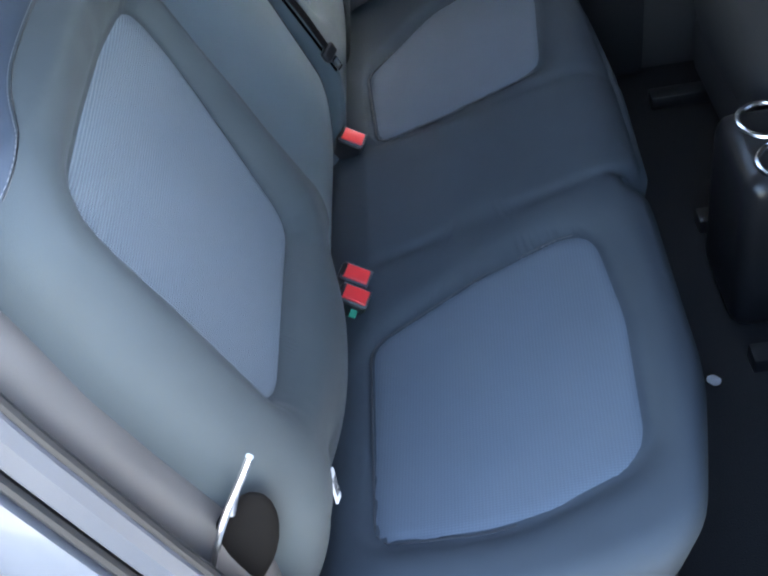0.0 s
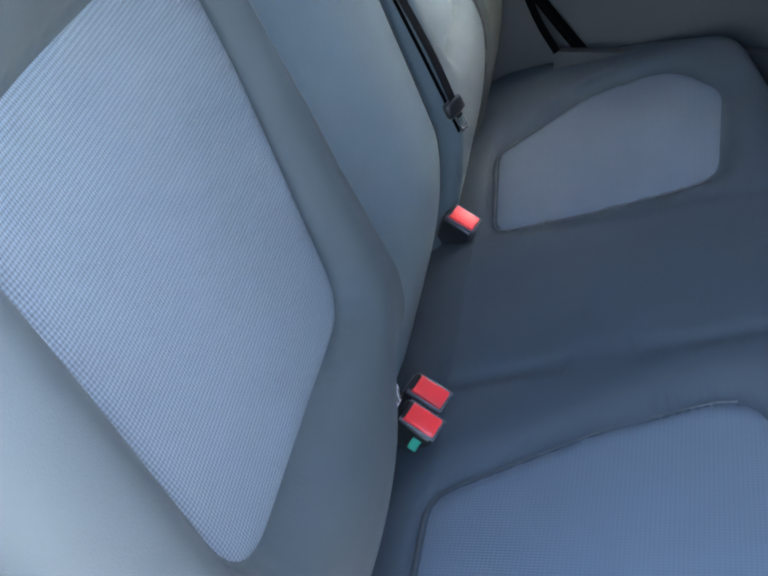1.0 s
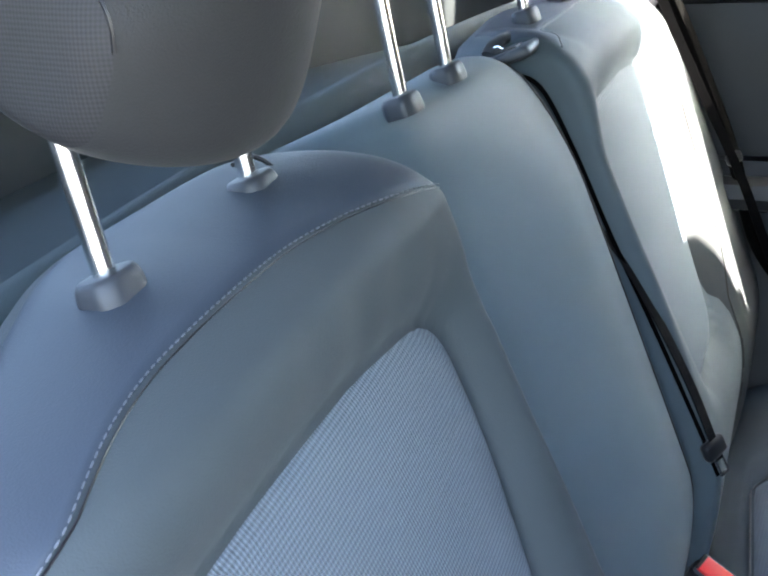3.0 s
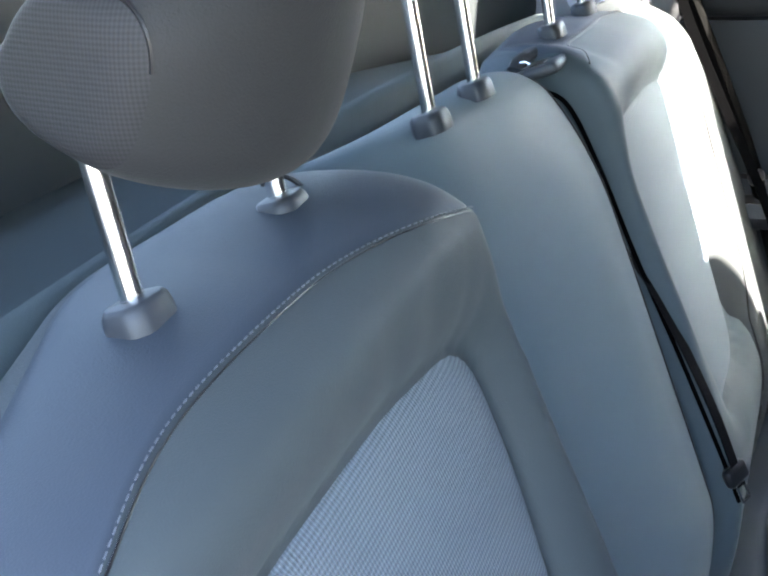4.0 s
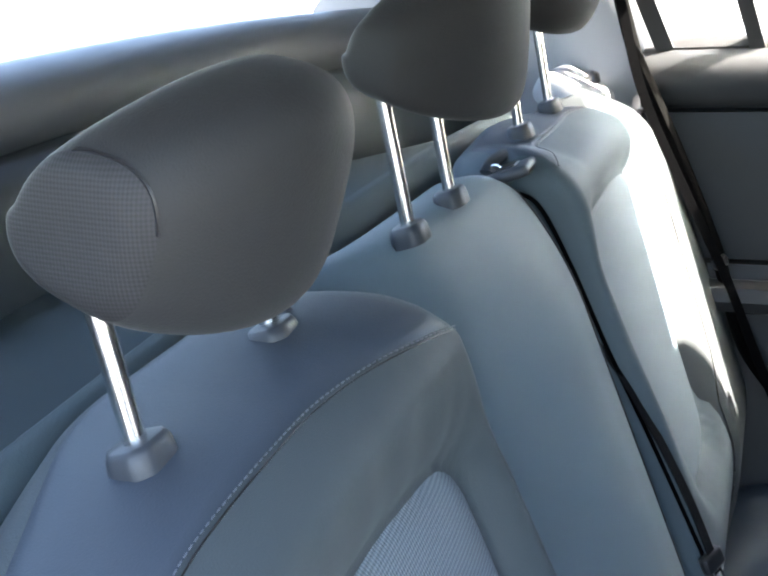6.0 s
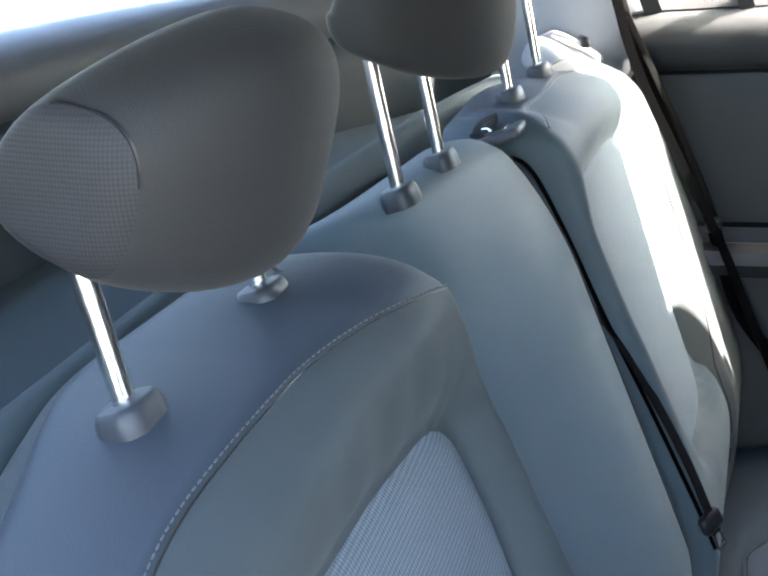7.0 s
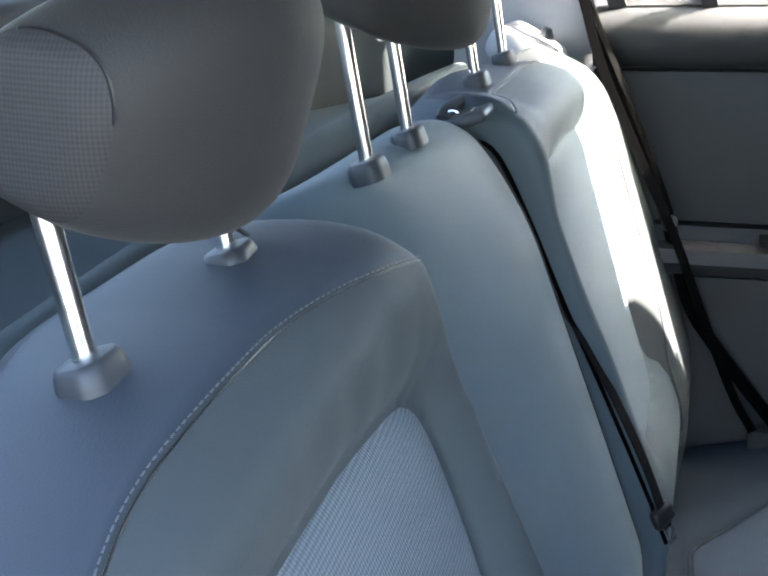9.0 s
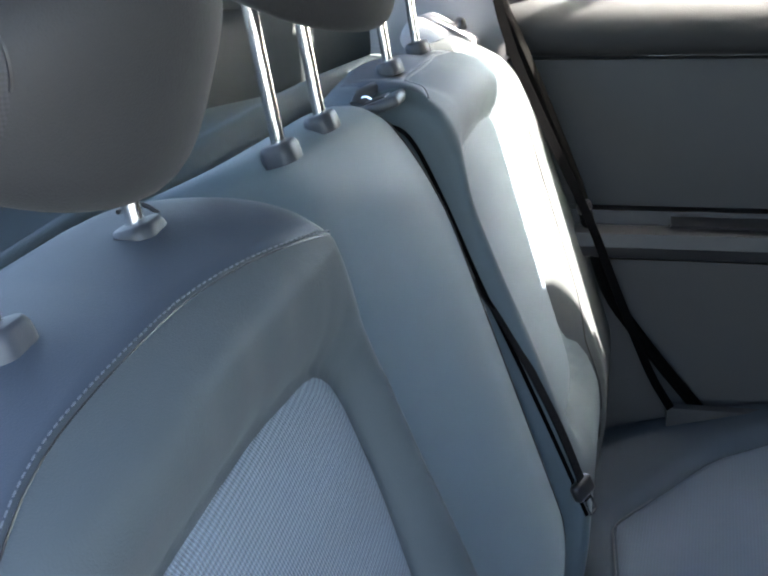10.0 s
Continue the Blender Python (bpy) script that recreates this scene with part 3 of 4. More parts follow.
def stitching(face, outline, seam, x0, x1, parent, off=0.0022):
    ol = resample(outline, 200)
    bm = bmesh.new()
    us = np.arange(x0, x1, 0.0025)
    for drop, lift in ((off, 0.0026),):
        vs = np.array([seam(q) + drop for q in us])
        ws = face(us, vs, edge_distance(np.stack([us, vs], 1), ol)) + lift
        line = [Vector(on_back(*q)) for q in zip(us, vs, ws)]
        for k in range(0, len(line) - 2, 2):
            p = [line[k], line[k].lerp(line[k + 2], 0.72)]
            t = (p[1] - p[0])
            s = t.cross(Vector((0, -0.94, 0.33))).normalized() * 0.00055
            up = s.cross(t).normalized() * 0.00055
            ends = []
            for c, sc in ((p[0], 0.3), (p[0] + t * 0.2, 1), (p[0] + t * 0.8, 1), (p[1], 0.3)):
                ends.append([bm.verts.new(c + (s * a + up * b) * sc) for a, b in ((-1, 0), (0, 1), (1, 0), (0, -1))])
            for a, b in zip(ends, ends[1:]):
                for j in range(4):
                    bm.faces.new((a[j], a[(j + 1) % 4], b[(j + 1) % 4], b[j]))
    # Black cord paints the shade of a groove too fine for the mesh.
    vs = np.array([seam(q) - 0.0002 for q in us])
    ws = face(us, vs, edge_distance(np.stack([us, vs], 1), ol)) - 0.0001
    part("seam_shade_cord", sweep([on_back(*q) for q in zip(us, vs, ws)], ring_section(0.0007, 6)), BLACK, parent, "black cord in place of the seam's shaded groove")
    ob = part("stitching", bm, THREAD, parent, "pale sewing thread along the seam")
    return tagged(ob, "", "", "", "stuff")


def rod_guide(parent, x, top_z, size=1.0, button=False):
    """The plastic collar in the top of the backrest that a headrest rod slides in."""
    m = Matrix.Rotation(radians(-16), 4, "X")
    bm = bmesh.new()
    n = 32
    loops = []
    for r, z in ((1.02, -0.008), (1.04, -0.004), (1.02, 0.002), (0.97, 0.0055), (0.86, 0.0080), (0.80, 0.0084), (0.38, 0.0088), (0.34, 0.0080), (0.32, 0.002)):
        lp = []
        for k in range(n):
            a = 2 * math.pi * k / n
            c, s = math.cos(a), math.sin(a)
            e = 1 / max(abs(c), abs(s), (abs(c) + abs(s)) / 1.55) if r > 0.4 else 1.0
            lp.append(bm.verts.new((0.0178 * size * r * c * e, 0.0138 * size * r * s * e, z)))
        loops.append(lp)
    for a, b in zip(loops, loops[1:]):
        for k in range(n):
            bm.faces.new((a[k], a[(k + 1) % n], b[(k + 1) % n], b[k]))
    bm.faces.new(loops[0])
    bm.faces.new(loops[-1])
    bmesh.ops.transform(bm, matrix=Matrix.Translation((x, 0.217, top_z)) @ m, verts=bm.verts)
    g = part("rod_guide", bm, GUIDE, parent, "grey plastic rod collar", True, 40)
    if button:
        p = [(0.006, 0.012, 0.016), (0.020, 0.010, 0.0165), (0.025, 0.004, 0.012), (0.0265, -0.002, 0.004)]
        q = [Matrix.Translation((x, 0.217, top_z)) @ m @ Vector(c) for c in p]
        part("release_clip", sweep(smooth_path(q, 4), ring_section(0.0016, 6)), BLACK, g, "black wire release clip")
    return g


near_seam = lambda u: 0.670 - (0.85 if u > -0.385 else 0.52) * (u + 0.385) ** 2 - 0.7 * max(0, -0.485 - u) ** 2
far_seam = lambda u: 0.676 - 0.8 * max(0, 0.30 - u) ** 1.5 - 0.25 * max(0, u - 0.45) ** 1.5

big = thing("backrest_large", "grey-blue fabric backrest section with two seat places", "seat backrest", "rear seat backrests")
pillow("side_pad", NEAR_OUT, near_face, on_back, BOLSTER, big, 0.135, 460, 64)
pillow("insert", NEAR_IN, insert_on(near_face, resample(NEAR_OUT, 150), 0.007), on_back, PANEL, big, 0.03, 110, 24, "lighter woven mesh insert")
top_panel("top_panel", near_face, NEAR_OUT, near_seam, -0.645, -0.214, (-0.447, -0.306), big, "upper cover panel above a stitched seam", SEAT)
stitching(near_face, NEAR_OUT, near_seam, -0.63, -0.214, big)
ol = resample(NEAR_OUT, 300)
line = []
for v in np.linspace(0.10, 0.56, 50):
    u = max(a[0] + (b[0] - a[0]) * (v - a[1]) / (b[1] - a[1]) for a, b in zip(ol, np.roll(ol, -1, axis=0)) if (a[1] - v) * (b[1] - v) <= 0 and abs(a[1] - b[1]) > 1e-9) - 0.016
    dd = edge_distance(np.array([[u, v]]), ol)
    line.append(on_back(u, v, float(near_face(np.array([u]), np.array([v]), dd)[0]) + 0.0006))
part("edge_seam", sweep(line, ring_section(0.0013, 6)), BLACK, big, "dark sewn seam along the pad's edge")
# The lightened cloth makes up for light missing on this pad.
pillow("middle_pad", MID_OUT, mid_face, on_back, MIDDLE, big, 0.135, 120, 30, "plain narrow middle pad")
line = []
for k in range(40):
    v = 0.02 + 0.650 * k / 39
    u = 0.163
    dd = edge_distance(np.array([[u, v]]), resample(MID_OUT, 120))
    line.append(on_back(u, v, float(mid_face(np.array([u]), np.array([v]), dd)[0]) + 0.0004))
part("side_seam", sweep(line, ring_section(0.0012, 6)), HEAD, big, "dark sewn seam beside the gap")
for x, bt in ((-0.447, False), (-0.306, True), (-0.065, False), (0.046, False)):
    rod_guide(big, x, (1.1375 if x < -0.4 else 1.141) if x < -0.2 else 1.131, 0.94 if x < -0.2 else 0.98, bt)

small = thing("backrest_small", "grey-blue fabric backrest section with one seat place, partly sunlit", "seat backrest", "rear seat backrests")
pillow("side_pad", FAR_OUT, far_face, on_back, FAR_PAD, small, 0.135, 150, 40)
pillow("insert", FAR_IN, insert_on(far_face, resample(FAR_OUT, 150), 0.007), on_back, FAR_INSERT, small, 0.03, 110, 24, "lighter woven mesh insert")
top_panel("top_panel", far_face, FAR_OUT, far_seam, 0.215, 0.625, (0.312, 0.469), small, "upper cover panel above a stitched seam", SEAT)
stitching(far_face, FAR_OUT, far_seam, 0.218, 0.61, small)
for x, bt in ((0.312, False), (0.469, False)):
    rod_guide(small, x, 1.136, 1.0, bt)
# fixed side wings between the backrests and the doors
def wing(s, label):
    wg = thing("side_wing", label, "seat side wing", "seat side wings")
    lo = [(0.462, -0.03, 0.03), (0.715, -0.03, 0.03), (0.735, 0.40, 0.2), (0.70, 0.650, 0.08), (0.60, 0.690, 0.05), (0.545, 0.655, 0.08), (0.515, 0.50, 0.3), (0.462, 0.32, 0.2)] if s > 0 else [(0.645, -0.03, 0.03), (0.708, -0.03, 0.03), (0.730, 0.40, 0.2), (0.712, 0.68, 0.06), (0.65, 0.70, 0.04), (0.655, 0.35, 0.3)]
    ol = rounded(lo)
    def h(u, v, d):
        return (0.030 if s > 0 else -0.03 - 0.9 * np.maximum(0, u - 0.65)) - (0.034 * np.clip(1 - d / 0.045, 0, 1) ** 1.5 if s > 0 else roll_off(d, 0.05, 0.05)) + fold_in(v) - (0.040 if s > 0 else 0.05) * np.clip((v - 0.55) / 0.15, 0, 1) ** 1.6
    pillow("pad", ol, h, lambda u, v, w: on_back(s * u, v, w), WING if s > 0 else VINYL, wg, 0.15, 90, 20)
    if s < 0:
        lip = []
        for k in range(20):
            v = 0.06 + 0.58 * k / 19
            lip.append(on_back(-0.722 + 0.02 * abs(v - 0.38), v, -0.105))
        part("lip", sweep(lip, ring_section(0.004, 8)), VINYL, wg, "moulded outer lip")
        return wg
    l2 = resample(ol, 90)
    pts = []
    for k in range(26):
        v = 0.10 + 0.52 * k / 25
        u = (0.490 + 0.105 * max(0, (v - 0.25) / 0.37) if s > 0 else 0.69)
        dd = edge_distance(np.array([[u, v]]), l2)
        pts.append(on_back(s * u, v, float(h(np.array([u]), np.array([v]), dd)[0])))
    part("piping", sweep(pts, ring_section(0.0013, 6)), HEAD, wg, "thin dark sewn seam")
    return wg


wing(1, "grey fabric side wing of the rear seat lit by the sun")
wing(-1, "grey fabric side wing of the rear seat by the open door")
# small catch on the outer top corner
c = Matrix.Translation((0.662, 0.194, 1.143)) @ Matrix.Rotation(radians(25), 4, "Z")
part("catch", box(0, 0, 0, 0.030, 0.014, 0.016, 0.004, 3, c, 0.7), BLACK, small, "small black catch")
# release lever in a plate on the inner top corner
m = Matrix.Translation((0.212, 0.205, 1.116)) @ Matrix.Rotation(radians(-20), 4, "X")
plate = part("lever_plate", box(0, 0, 0, 0.080, 0.060, 0.012, 0.005, 3, m), SLATE, small, "dark plastic lever plate")
part("plate_recess", box(0, 0, 0, 0.052, 0.036, 0.004, 0.0015, 2, m @ Matrix.Translation((0.004, 0.004, 0.0055))), BLACK, plate, "near-black oval in place of the shaded recess round the lever")
lv = smooth_path([m @ Vector(c) for c in ((-0.022, 0.016, 0.008), (-0.008, 0.012, 0.014), (0.012, 0.004, 0.016), (0.030, -0.004, 0.013), (0.038, -0.006, 0.009))], 6)
lever = part("release_lever", sweep(lv, ring_section(0.0085, 12, 0.0045), flat=(0, -0.3, 1)), SLATE, small, "curved dark release lever")
ed = smooth_path([m @ Vector(c) for c in ((-0.026, -0.002, 0.009), (-0.018, 0.006, 0.013), (-0.014, 0.018, 0.012))], 6)
part("lever_edge", sweep(ed, ring_section(0.0009, 6)), STEEL, lever, "bright lever edge")


# ---- headrests ----
def headrest(name, label, rods, entry, x, y, z, half, depth, tall, tilt, ex, ek, ey, ez, lean, drop, arch, turn):
    h = thing(name, label, "headrest", "rear headrests")
    rot = Matrix.Rotation(radians(tilt), 4, "X")
    centre = Vector((x, y, z))
    nu, nv = 72, 48
    front_v, front_f, uv = [], [], []

    def surf(a, b):
        sg = lambda t, e: math.copysign(abs(t) ** e, t)
        px = half * sg(math.sin(b), ex)
        k = abs(math.cos(b)) ** ek
        py = depth * k * sg(math.cos(a), ey)
        pz = tall * k * sg(math.sin(a), ez)
        py += lean * pz / tall
        low = math.tanh(pz / (0.3 * tall))
        pz -= drop * (-py / depth) * (0.65 - 0.35 * low)
        pz -= arch * (px / half) ** 2 * (0.27 + 0.66 * low) * max(k, 0.6)
        py *= 1.1 + 0.1 * math.tanh(py / (0.4 * depth))
        py += turn * (px / half) ** 2
        return centre + rot @ Vector((px, py, pz))
    for i in range(nv + 1):
        q = 2 * i / nv - 1
        b = math.copysign(math.pi / 2 * (1 - (1 - abs(q)) ** 2.2), q)
        for j in range(nu):
            a = 2 * math.pi * j / nu
            front_v.append(surf(a, b))
            uv.append((0.11 * (b if abs(b) < 1.0 else math.copysign(1.0, b)), 0.07 * a))
    def quads(i0, i1):
        return [(i * nu + j, i * nu + (j + 1) % nu, (i + 1) * nu + (j + 1) % nu, (i + 1) * nu + j) for i in range(i0, i1) for j in range(nu)]
    cut = 13
    uvs2 = [((p - centre).y, (p - centre).z) for p in front_v]
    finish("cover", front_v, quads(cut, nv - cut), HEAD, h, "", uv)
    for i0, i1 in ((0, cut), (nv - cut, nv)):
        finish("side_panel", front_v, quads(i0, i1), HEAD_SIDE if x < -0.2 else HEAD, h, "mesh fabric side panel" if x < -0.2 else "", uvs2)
    for i in (cut, nv - cut) if x < -0.2 else ():
        ring = [front_v[i * nu + j] for j in range(nu * 14 // 72, nu * 34 // 72)]
        part("seam", sweep(ring, ring_section(0.0010, 5), flat=(1, 0, 0)), BLACK, h, "dark sewn seam")
    for rx, ez in zip(rods, entry):
        d = Vector((0, 0.14, 0.99))
        p0 = Vector((rx, 0.2155, 1.120))
        pts = [p0 + d * 0.002, p0 + d * 0.01, p0 + d * 0.06, p0 + d * (ez + 0.03)]
        part("rod", sweep(pts, ring_section(0.0058, 16)), CHROME, h, "polished chrome rod")
    return h


headrest("headrest", "dark grey fabric headrest on two chrome rods", (-0.447, -0.306), (0.08, 0.07), -0.3691, 0.1850, 1.2475, 0.0945, 0.0401, 0.0641, 9.9, 0.95, 0.27, 0.7616, 0.6258, -0.0103, 0.0133, 0.0277, 0.0387)
headrest("headrest", "dark grey fabric middle headrest raised on chrome rods", (-0.065, 0.046), (0.12, 0.12), -0.0213, 0.1622, 1.2854, 0.1218, 0.0314, 0.0639, -3.1, 0.8858, 0.3901, 0.4841, 0.7152, -0.0078, 0.016, 0.0386, 0.0488)
headrest("headrest", "dark grey fabric headrest raised high on chrome rods", (0.312, 0.469), (0.12, 0.12), 0.390, 0.170, 1.300, 0.120, 0.035, 0.0671, 4.0, 0.90, 0.447, 0.65, 0.55, -0.0171, 0.0094, 0.0153, 0.0458)

# ---- bench cushion ----
bench = thing("bench_cushion", "dark blue-grey fabric rear bench cushion", "seat cushion")
C_ALL = rounded([(-0.70, -0.03, 0.05), (0.70, -0.03, 0.05), (0.715, 0.25, 0.3), (0.66, 0.44, 0.10), (0.42, 0.502, 0.3), (0.165, 0.515, 0.15), (-0.085, 0.507, 0.02), (-0.104, 0.456, 0.004), (-0.128, 0.500, 0.02), (-0.45, 0.494, 0.3), (-0.69, 0.42, 0.10), (-0.715, 0.25, 0.3)])
C_ALL_L = resample(C_ALL, 200)
CI_NEAR = rounded([(-0.59, 0.050, 0.035), (-0.272, 0.052, 0.045), (-0.205, 0.22, 0.2), (-0.168, 0.388, 0.06), (-0.36, 0.402, 0.3), (-0.575, 0.385, 0.075), (-0.618, 0.22, 0.3)])
CI_FAR = rounded([(0.198, 0.075, 0.03), (0.42, 0.060, 0.05), (0.56, 0.20, 0.1), (0.60, 0.33, 0.08), (0.48, 0.402, 0.1), (0.235, 0.378, 0.055), (0.208, 0.22, 0.3)])


CI_NEAR_L = resample(CI_NEAR, 60)
CI_FAR_L = resample(CI_FAR, 60)


def cushion_face(u, v, d):
    w = -roll_off(d, 0.035, 0.04) - 0.045 * np.clip((v - 0.40) / 0.09, 0, 1) ** 2
    w = w - 0.02 * np.clip((0.05 - v) / 0.06, 0, 1)
    out = np.minimum(outside(u, v, CI_NEAR_L), outside(u, v, CI_FAR_L))
    w = w + 0.015 * (1 - np.exp(-(out / 0.024) ** 2)) - 0.005 - 0.006 * np.exp(-((out - 0.004) / 0.005) ** 2)
    for x0, x1 in ((-0.122, -0.085), (0.185, 0.175)):
        line = x0 + (x1 - x0) * v / 0.48
        w = w - 0.006 * np.exp(-((u - line) / 0.010) ** 2)
    return w


pillow("pad", C_ALL, cushion_face, on_cushion, CUSHION, bench, 0.17, 220, 60)
pillow("insert", CI_NEAR, insert_on(cushion_face, C_ALL_L, 0.007), on_cushion, CUSHION_IN, bench, 0.03, 100, 20, "lighter blue-grey insert")
pillow("insert", CI_FAR, insert_on(cushion_face, C_ALL_L, 0.007), on_cushion, CUSHION_IN, bench, 0.03, 100, 20, "lighter blue-grey insert")
for ol, c0, c1 in ((CI_NEAR, (-0.62, 0.22), (-0.17, 0.36)), (CI_FAR, (0.50, 0.09), (0.245, 0.36))):
    q = resample(ol, 160)
    i0 = int(np.argmin(((q - np.array(c0)) ** 2).sum(1)))
    q = np.roll(q, -i0, axis=0)
    i1 = int(np.argmin(((q - np.array(c1)) ** 2).sum(1)))
    q = q[:i1 + 1] if c0[0] < 0 else np.roll(q, -i1, axis=0)[:161 - i1]
    ws = cushion_face(q[:, 0], q[:, 1], edge_distance(q, C_ALL_L))
    # Cord along the insert seam; its dark colour gives the groove's shadow line.
    part("welt", sweep([on_cushion(a, b, c + 0.0002) for (a, b), c in zip(q, ws)], ring_section(0.0016, 6), flat=(0, -0.25, 0.97)), SLATE, bench, "slate cord on the insert's seam, dark for the groove's shade")
part("bench_base", box(0, -0.17, 0.33, 1.36, 0.42, 0.24, 0.02, 3), CARPET, bench, "black base under the cushion")


# ---- belts and buckles ----
def webbing(parent, pts, normal, width=0.046, thick=0.0016, per=10, cloth=WEB):
    path = smooth_path(pts, per)
    a, b = width / 2, thick / 2
    return part("webbing", sweep(path, [(-a, -b), (-a, b), (a, b), (a, -b)], flat=normal), cloth, parent, "black woven webbing" if cloth == WEB else "dark brown webbing")


def tongue(parent, at, down, out, size=1.0):
    """A belt tongue: a black moulded grip and a steel blade with its slot."""
    d, o = Vector(down).normalized(), Vector(out).normalized()
    s = d.cross(o).normalized()
    m = Matrix((s, d, o)).transposed().to_4x4()
    m.translation = Vector(at)
    part("grip", box(0, 0, 0, 0.058 * size, 0.040 * size, 0.012, 0.005, 3, m), BLACK, parent, "black moulded grip")
    bm = bmesh.new()
    for cx, w in ((-0.0105, 0.005), (0.0105, 0.005)):
        t = box(0, 0, 0, w * size, 0.045 * size, 0.003, 0.001, 1, m @ Matrix.Translation((cx * size, 0.038 * size, 0)))
        me = bpy.data.meshes.new("tmp")
        t.to_mesh(me)
        t.free()
        bm.from_mesh(me)
        bpy.data.meshes.remove(me)
    t = box(0, 0, 0, 0.026 * size, 0.008 * size, 0.003, 0.001, 1, m @ Matrix.Translation((0, 0.060 * size, 0)))
    me = bpy.data.meshes.new("tmp")
    t.to_mesh(me)
    t.free()
    bm.from_mesh(me)
    bpy.data.meshes.remove(me)
    part("blade", bm, STEEL, parent, "bright steel blade")


fb = thing("seat_belt", "black seat belt hanging beside the sunlit backrest", "seat belt", "seat belts")
webbing(fb, [(0.63, 0.20, 1.43), (0.625, 0.155, 1.257), (0.62, 0.122, 1.128), (0.63, 0.065, 0.993), (0.645, 0.005, 0.86), (0.645, -0.038, 0.751), (0.645, -0.090, 0.626), (0.655, -0.125, 0.56)], (0.92, 0.36, -0.12), 0.013)
tongue(fb, (0.652, 0.014, 0.880), (0.05, -0.36, -0.93), (-0.75, -0.62, 0.2), 0.42)

mb = thing("seat_belt", "black middle seat belt lying in the gap between the backrests", "seat belt", "seat belts")
# Thin black run that stands in for the shade in the gap.
webbing(mb, [on_back(0.190, 0.655, -0.050), on_back(0.191, 0.63, -0.024), on_back(0.192, 0.56, -0.014), on_back(0.192, 0.46, -0.008), on_back(0.193, 0.34, 0.002), on_back(0.194, 0.22, 0.010), on_back(0.196, 0.16, 0.012)], lambda i: (-0.8, -0.6, 0.2), 0.0045)
webbing(mb, [on_back(0.196, 0.52, -0.030), on_back(0.195, 0.46, -0.012), on_back(0.1945, 0.40, 0.002), on_back(0.194, 0.28, 0.017), on_back(0.196, 0.18, 0.020)], lambda i: (-0.55, -0.80, 0.28), 0.011, cloth=STRAP)
tongue(mb, on_back(0.196, 0.195, 0.018), (0.05, -0.38, -0.92), (-0.55, -0.78, 0.3), 0.55)


def buckle(parent_name, x, y, z, label, tilt=-35, lean=0, turn=0, group="seat belt buckles"):
    b = thing(parent_name, label, "belt buckle", group)
    m = Matrix.Translation((x, y, z)) @ Matrix.Rotation(radians(turn), 4, "Z") @ Matrix.Rotation(radians(lean), 4, "Y") @ Matrix.Rotation(radians(tilt), 4, "X") @ Matrix.Scale(0.86, 4)
    part("housing", box(0, 0, 0, 0.037, 0.054, 0.085, 0.006, 3, m @ Matrix.Translation((0, 0, -0.045))), BLACK, b)
    part("button", box(0, 0, 0, 0.027, 0.044, 0.010, 0.003, 3, m @ Matrix.Translation((0, -0.003, 0.001))), RED, b, "red release button")
    part("frame", box(0, 0, 0, 0.033, 0.050, 0.004, 0.0015, 2, m @ Matrix.Translation((0, -0.003, 0.0008))), JAMB, b, "grey frame round the button")
    part("slot", box(0, 0, 0, 0.024, 0.006, 0.006, 0.001, 1, m @ Matrix.Translation((0, 0.019, 0.0035))), BLACK, b, "dark slot for the tongue")
    return b, m


buckle("belt_buckle", 0.186, -0.020, 0.530, "black belt buckle with a red button between the cushions", 24, -14, -24)
buckle("belt_buckle", -0.158, -0.023, 0.530, "black belt buckle with a red button, one of a pair", 24, -14, -24)
b3, m3 = buckle("belt_buckle", -0.201, -0.021, 0.530, "black belt buckle with a red button and a green tag", 24, -14, -24)
part("tag", box(0, 0, 0, 0.022, 0.012, 0.004, 0.001, 1, m3 @ Matrix.Translation((-0.022, -0.010, -0.016))), GREEN, b3, "small green fabric tag")
lab = thing("label_tag", "small white printed label in the seat fold", "label", "seat fold labels")
part("card", box(0, 0, 0, 0.034, 0.003, 0.014, 0.001, 1, pose(-0.213, 0.000, 0.571, 20, 70, 0)), WHITE, lab)
other = thing("label_tag", "small white printed label low in the seat fold", "label", "seat fold labels")
part("card", box(0, 0, 0, 0.040, 0.003, 0.016, 0.001, 1, pose(-0.586, -0.012, 0.614, 20, 110, 10)), WHITE, other)

for owner, m in ((lab, pose(-0.213, 0.000, 0.571, 20, 70, 0)), (other, pose(-0.586, -0.012, 0.614, 20, 110, 10))):
    for k in (-1, 0, 1):
        part("print_bar", box(0, 0, 0, 0.022, 0.001, 0.0018, 0.0002, 1, m @ Matrix.Translation((0, -0.0018, 0.0042 * k))), BLACK, owner, "dark printed line")
# latch loop beside the near cushion
loop = thing("belt_anchor", "chrome-edged belt anchor in a dark recess beside the cushion", "belt anchor")
part("rim", sweep(smooth_path([(-0.698, 0.022, 0.826), (-0.704, 0.040, 0.795), (-0.707, 0.062, 0.755), (-0.708, 0.082, 0.712), (-0.706, 0.099, 0.665), (-0.700, 0.108, 0.62)], 6), ring_section(0.004, 8)), CHROME, loop, "curved chrome rim")
# No hollow here: a flattened oval, its colour giving the recess's shade.
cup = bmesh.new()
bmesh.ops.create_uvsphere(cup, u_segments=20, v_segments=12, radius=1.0)
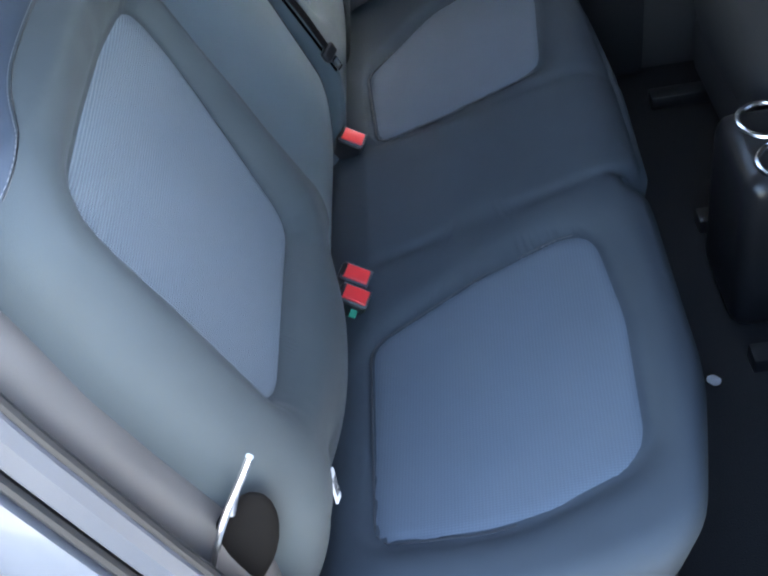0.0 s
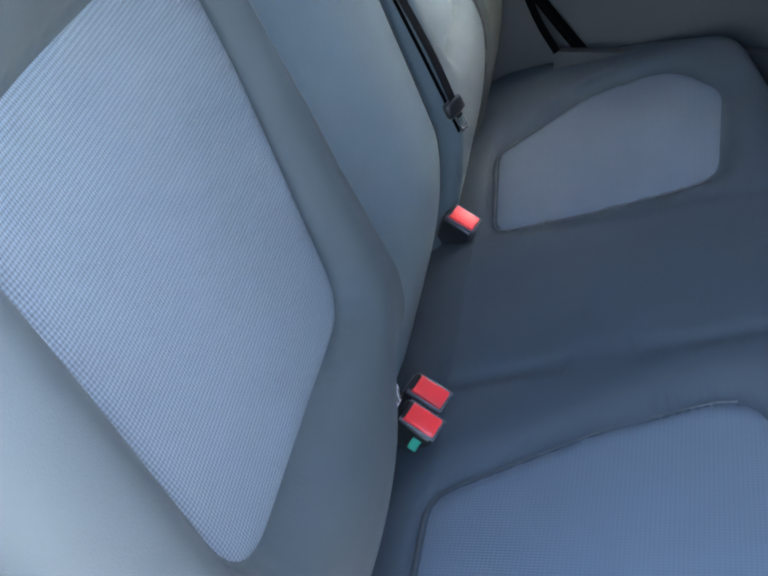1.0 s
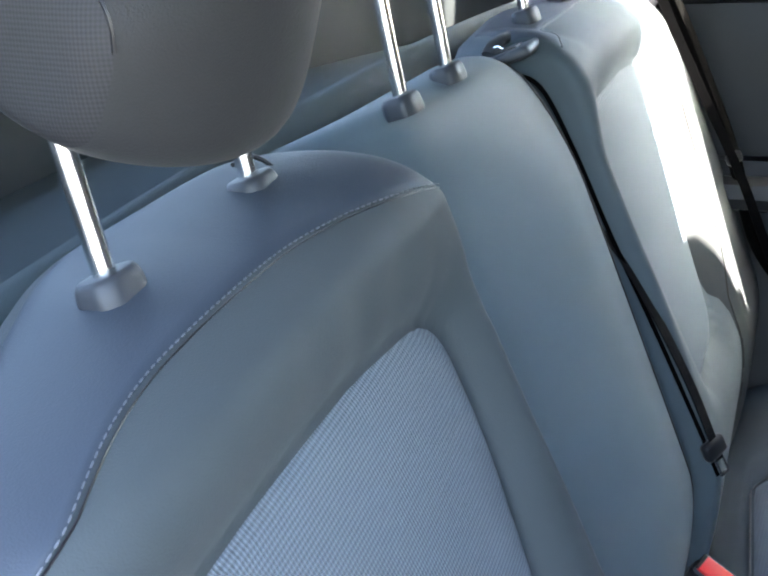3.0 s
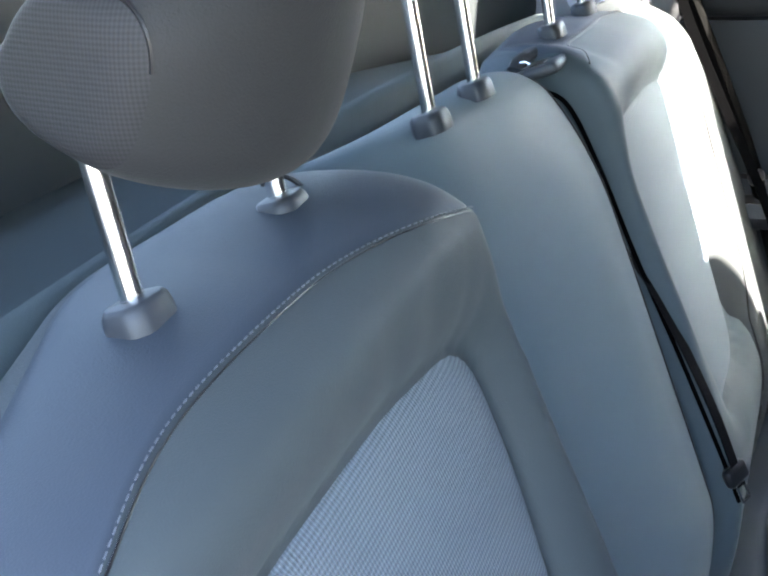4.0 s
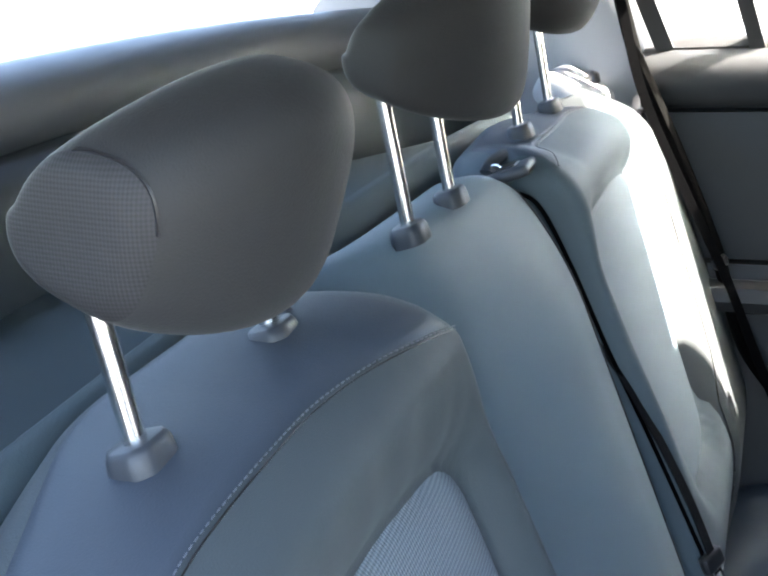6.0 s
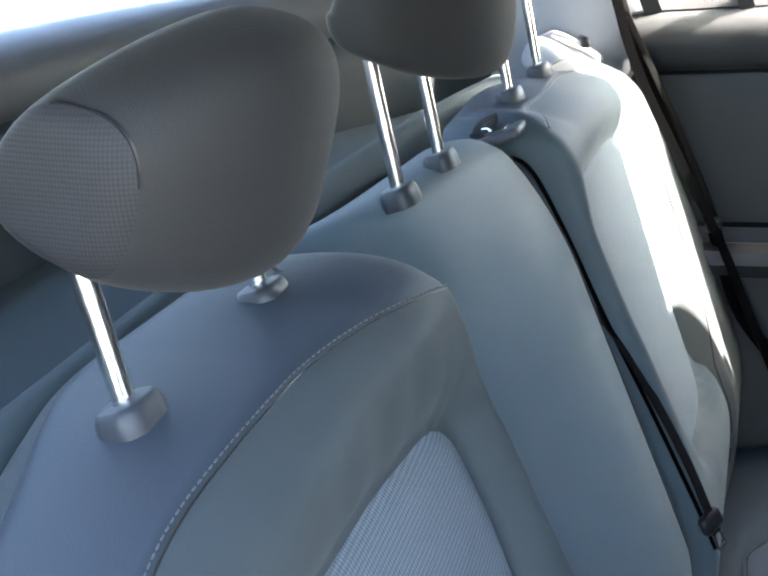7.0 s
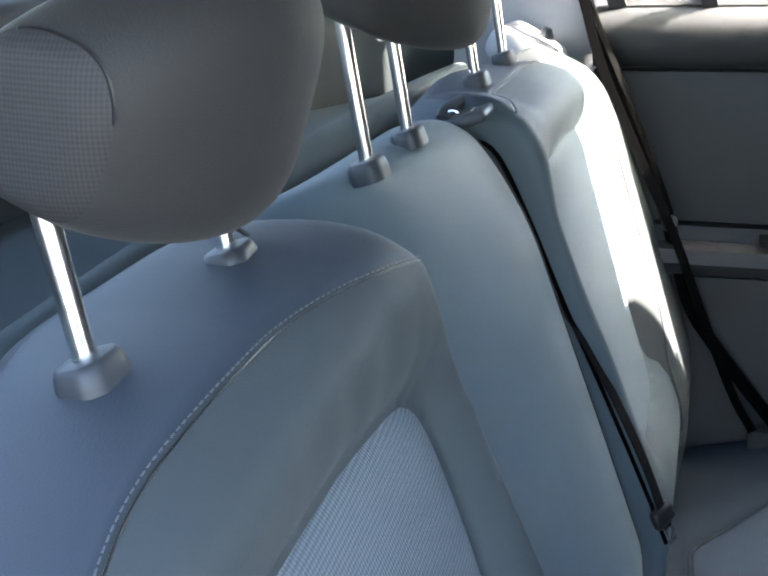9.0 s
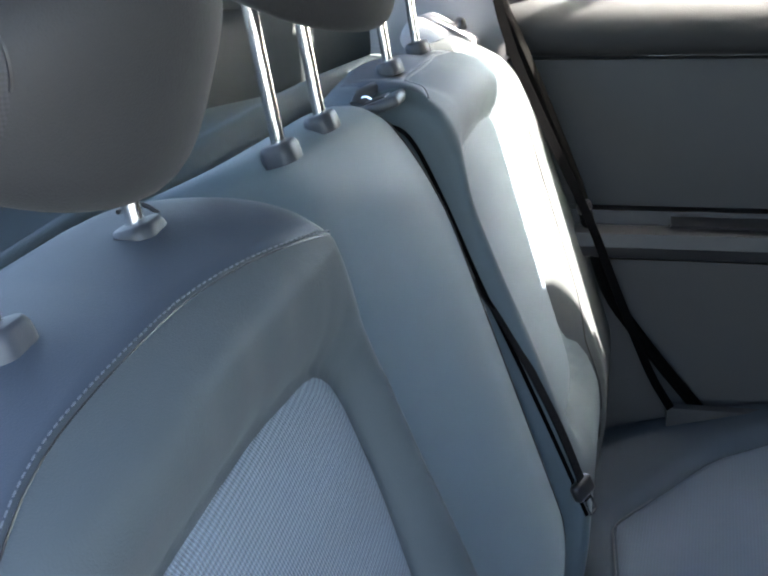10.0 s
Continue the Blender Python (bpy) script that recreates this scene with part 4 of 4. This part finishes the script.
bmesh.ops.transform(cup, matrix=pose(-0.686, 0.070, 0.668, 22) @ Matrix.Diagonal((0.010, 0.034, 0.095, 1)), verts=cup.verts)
part("cup", cup, HOLLOW, loop, "near-black oval in place of the shaded recess")
part("bolt", sweep([(-0.694, 0.048, 0.775), (-0.699, 0.060, 0.745)], ring_section(0.004, 8)), STEEL, loop, "steel bolt")

# ---- front of the cabin ----
def front_seat(x):
    s = thing("front_seat", "black fabric back of a front seat", "car seat", "front seats")
    ol = rounded([(-0.25, -0.12, 0.05), (0.25, -0.12, 0.05), (0.26, 0.45, 0.3), (0.21, 0.74, 0.1), (-0.21, 0.74, 0.1), (-0.26, 0.45, 0.3)])
    place = lambda u, v, w: (x + u, -0.70 + 0.20 * v + 0.97 * w, 0.42 + 0.97 * v - 0.2 * w)
    pillow("back_shell", ol, lambda u, v, d: -roll_off(d, 0.06, 0.06), place, CARPET, s, 0.12, 80, 14)
    # Unseen head pads and rods, added to block light from the windscreen.
    top = rounded([(-0.13, 0.755, 0.04), (0.13, 0.755, 0.04), (0.14, 0.86, 0.06), (0.11, 0.93, 0.05), (-0.11, 0.93, 0.05), (-0.14, 0.86, 0.06)])
    pillow("unseen_head_pad", top, lambda u, v, d: -0.02 - roll_off(d, 0.04, 0.04), place, CARPET, s, 0.10, 60, 10)
    for k in (-0.06, 0.06):
        part("head_rod", sweep([place(k, 0.70, -0.07), place(k, 0.78, -0.07)], ring_section(0.006, 8)), CHROME, s, "chrome rod")
    part("seat_base", box(x, -0.94, 0.36, 0.50, 0.48, 0.16, 0.04, 3), CARPET, s)
    for k in (-0.2, 0.2):
        part("rail", box(x + k, -0.92, 0.245, 0.04, 0.62, 0.03, 0.004), BLACK, s, "black seat rail")
    return s


front_seat(-0.37)
front_seat(0.37)
con = thing("centre_console", "black centre console with chrome-ringed cup holders", "console")
part("console_body", box(0, -0.80, 0.385, 0.20, 0.40, 0.31, 0.03, 4), BLACK, con)
for cx in (-0.047, 0.060):
    circle = [(cx - 0.010 + 0.045 * math.cos(2 * math.pi * k / 32), -0.672 + 0.045 * math.sin(2 * math.pi * k / 32), 0.543) for k in range(33)]
    ring = part("cup_holder", sweep(circle, ring_section(0.005, 8)), CHROME, con, "chrome cup holder ring")
bolt = thing("paper_scrap", "small crumpled white scrap on the dark floor", "paper scrap")
part("scrap", box(0, 0, 0, 0.02, 0.016, 0.012, 0.004, 2, pose(-0.20, -0.545, 0.240, 20, 15, 30)), WHITE, bolt)
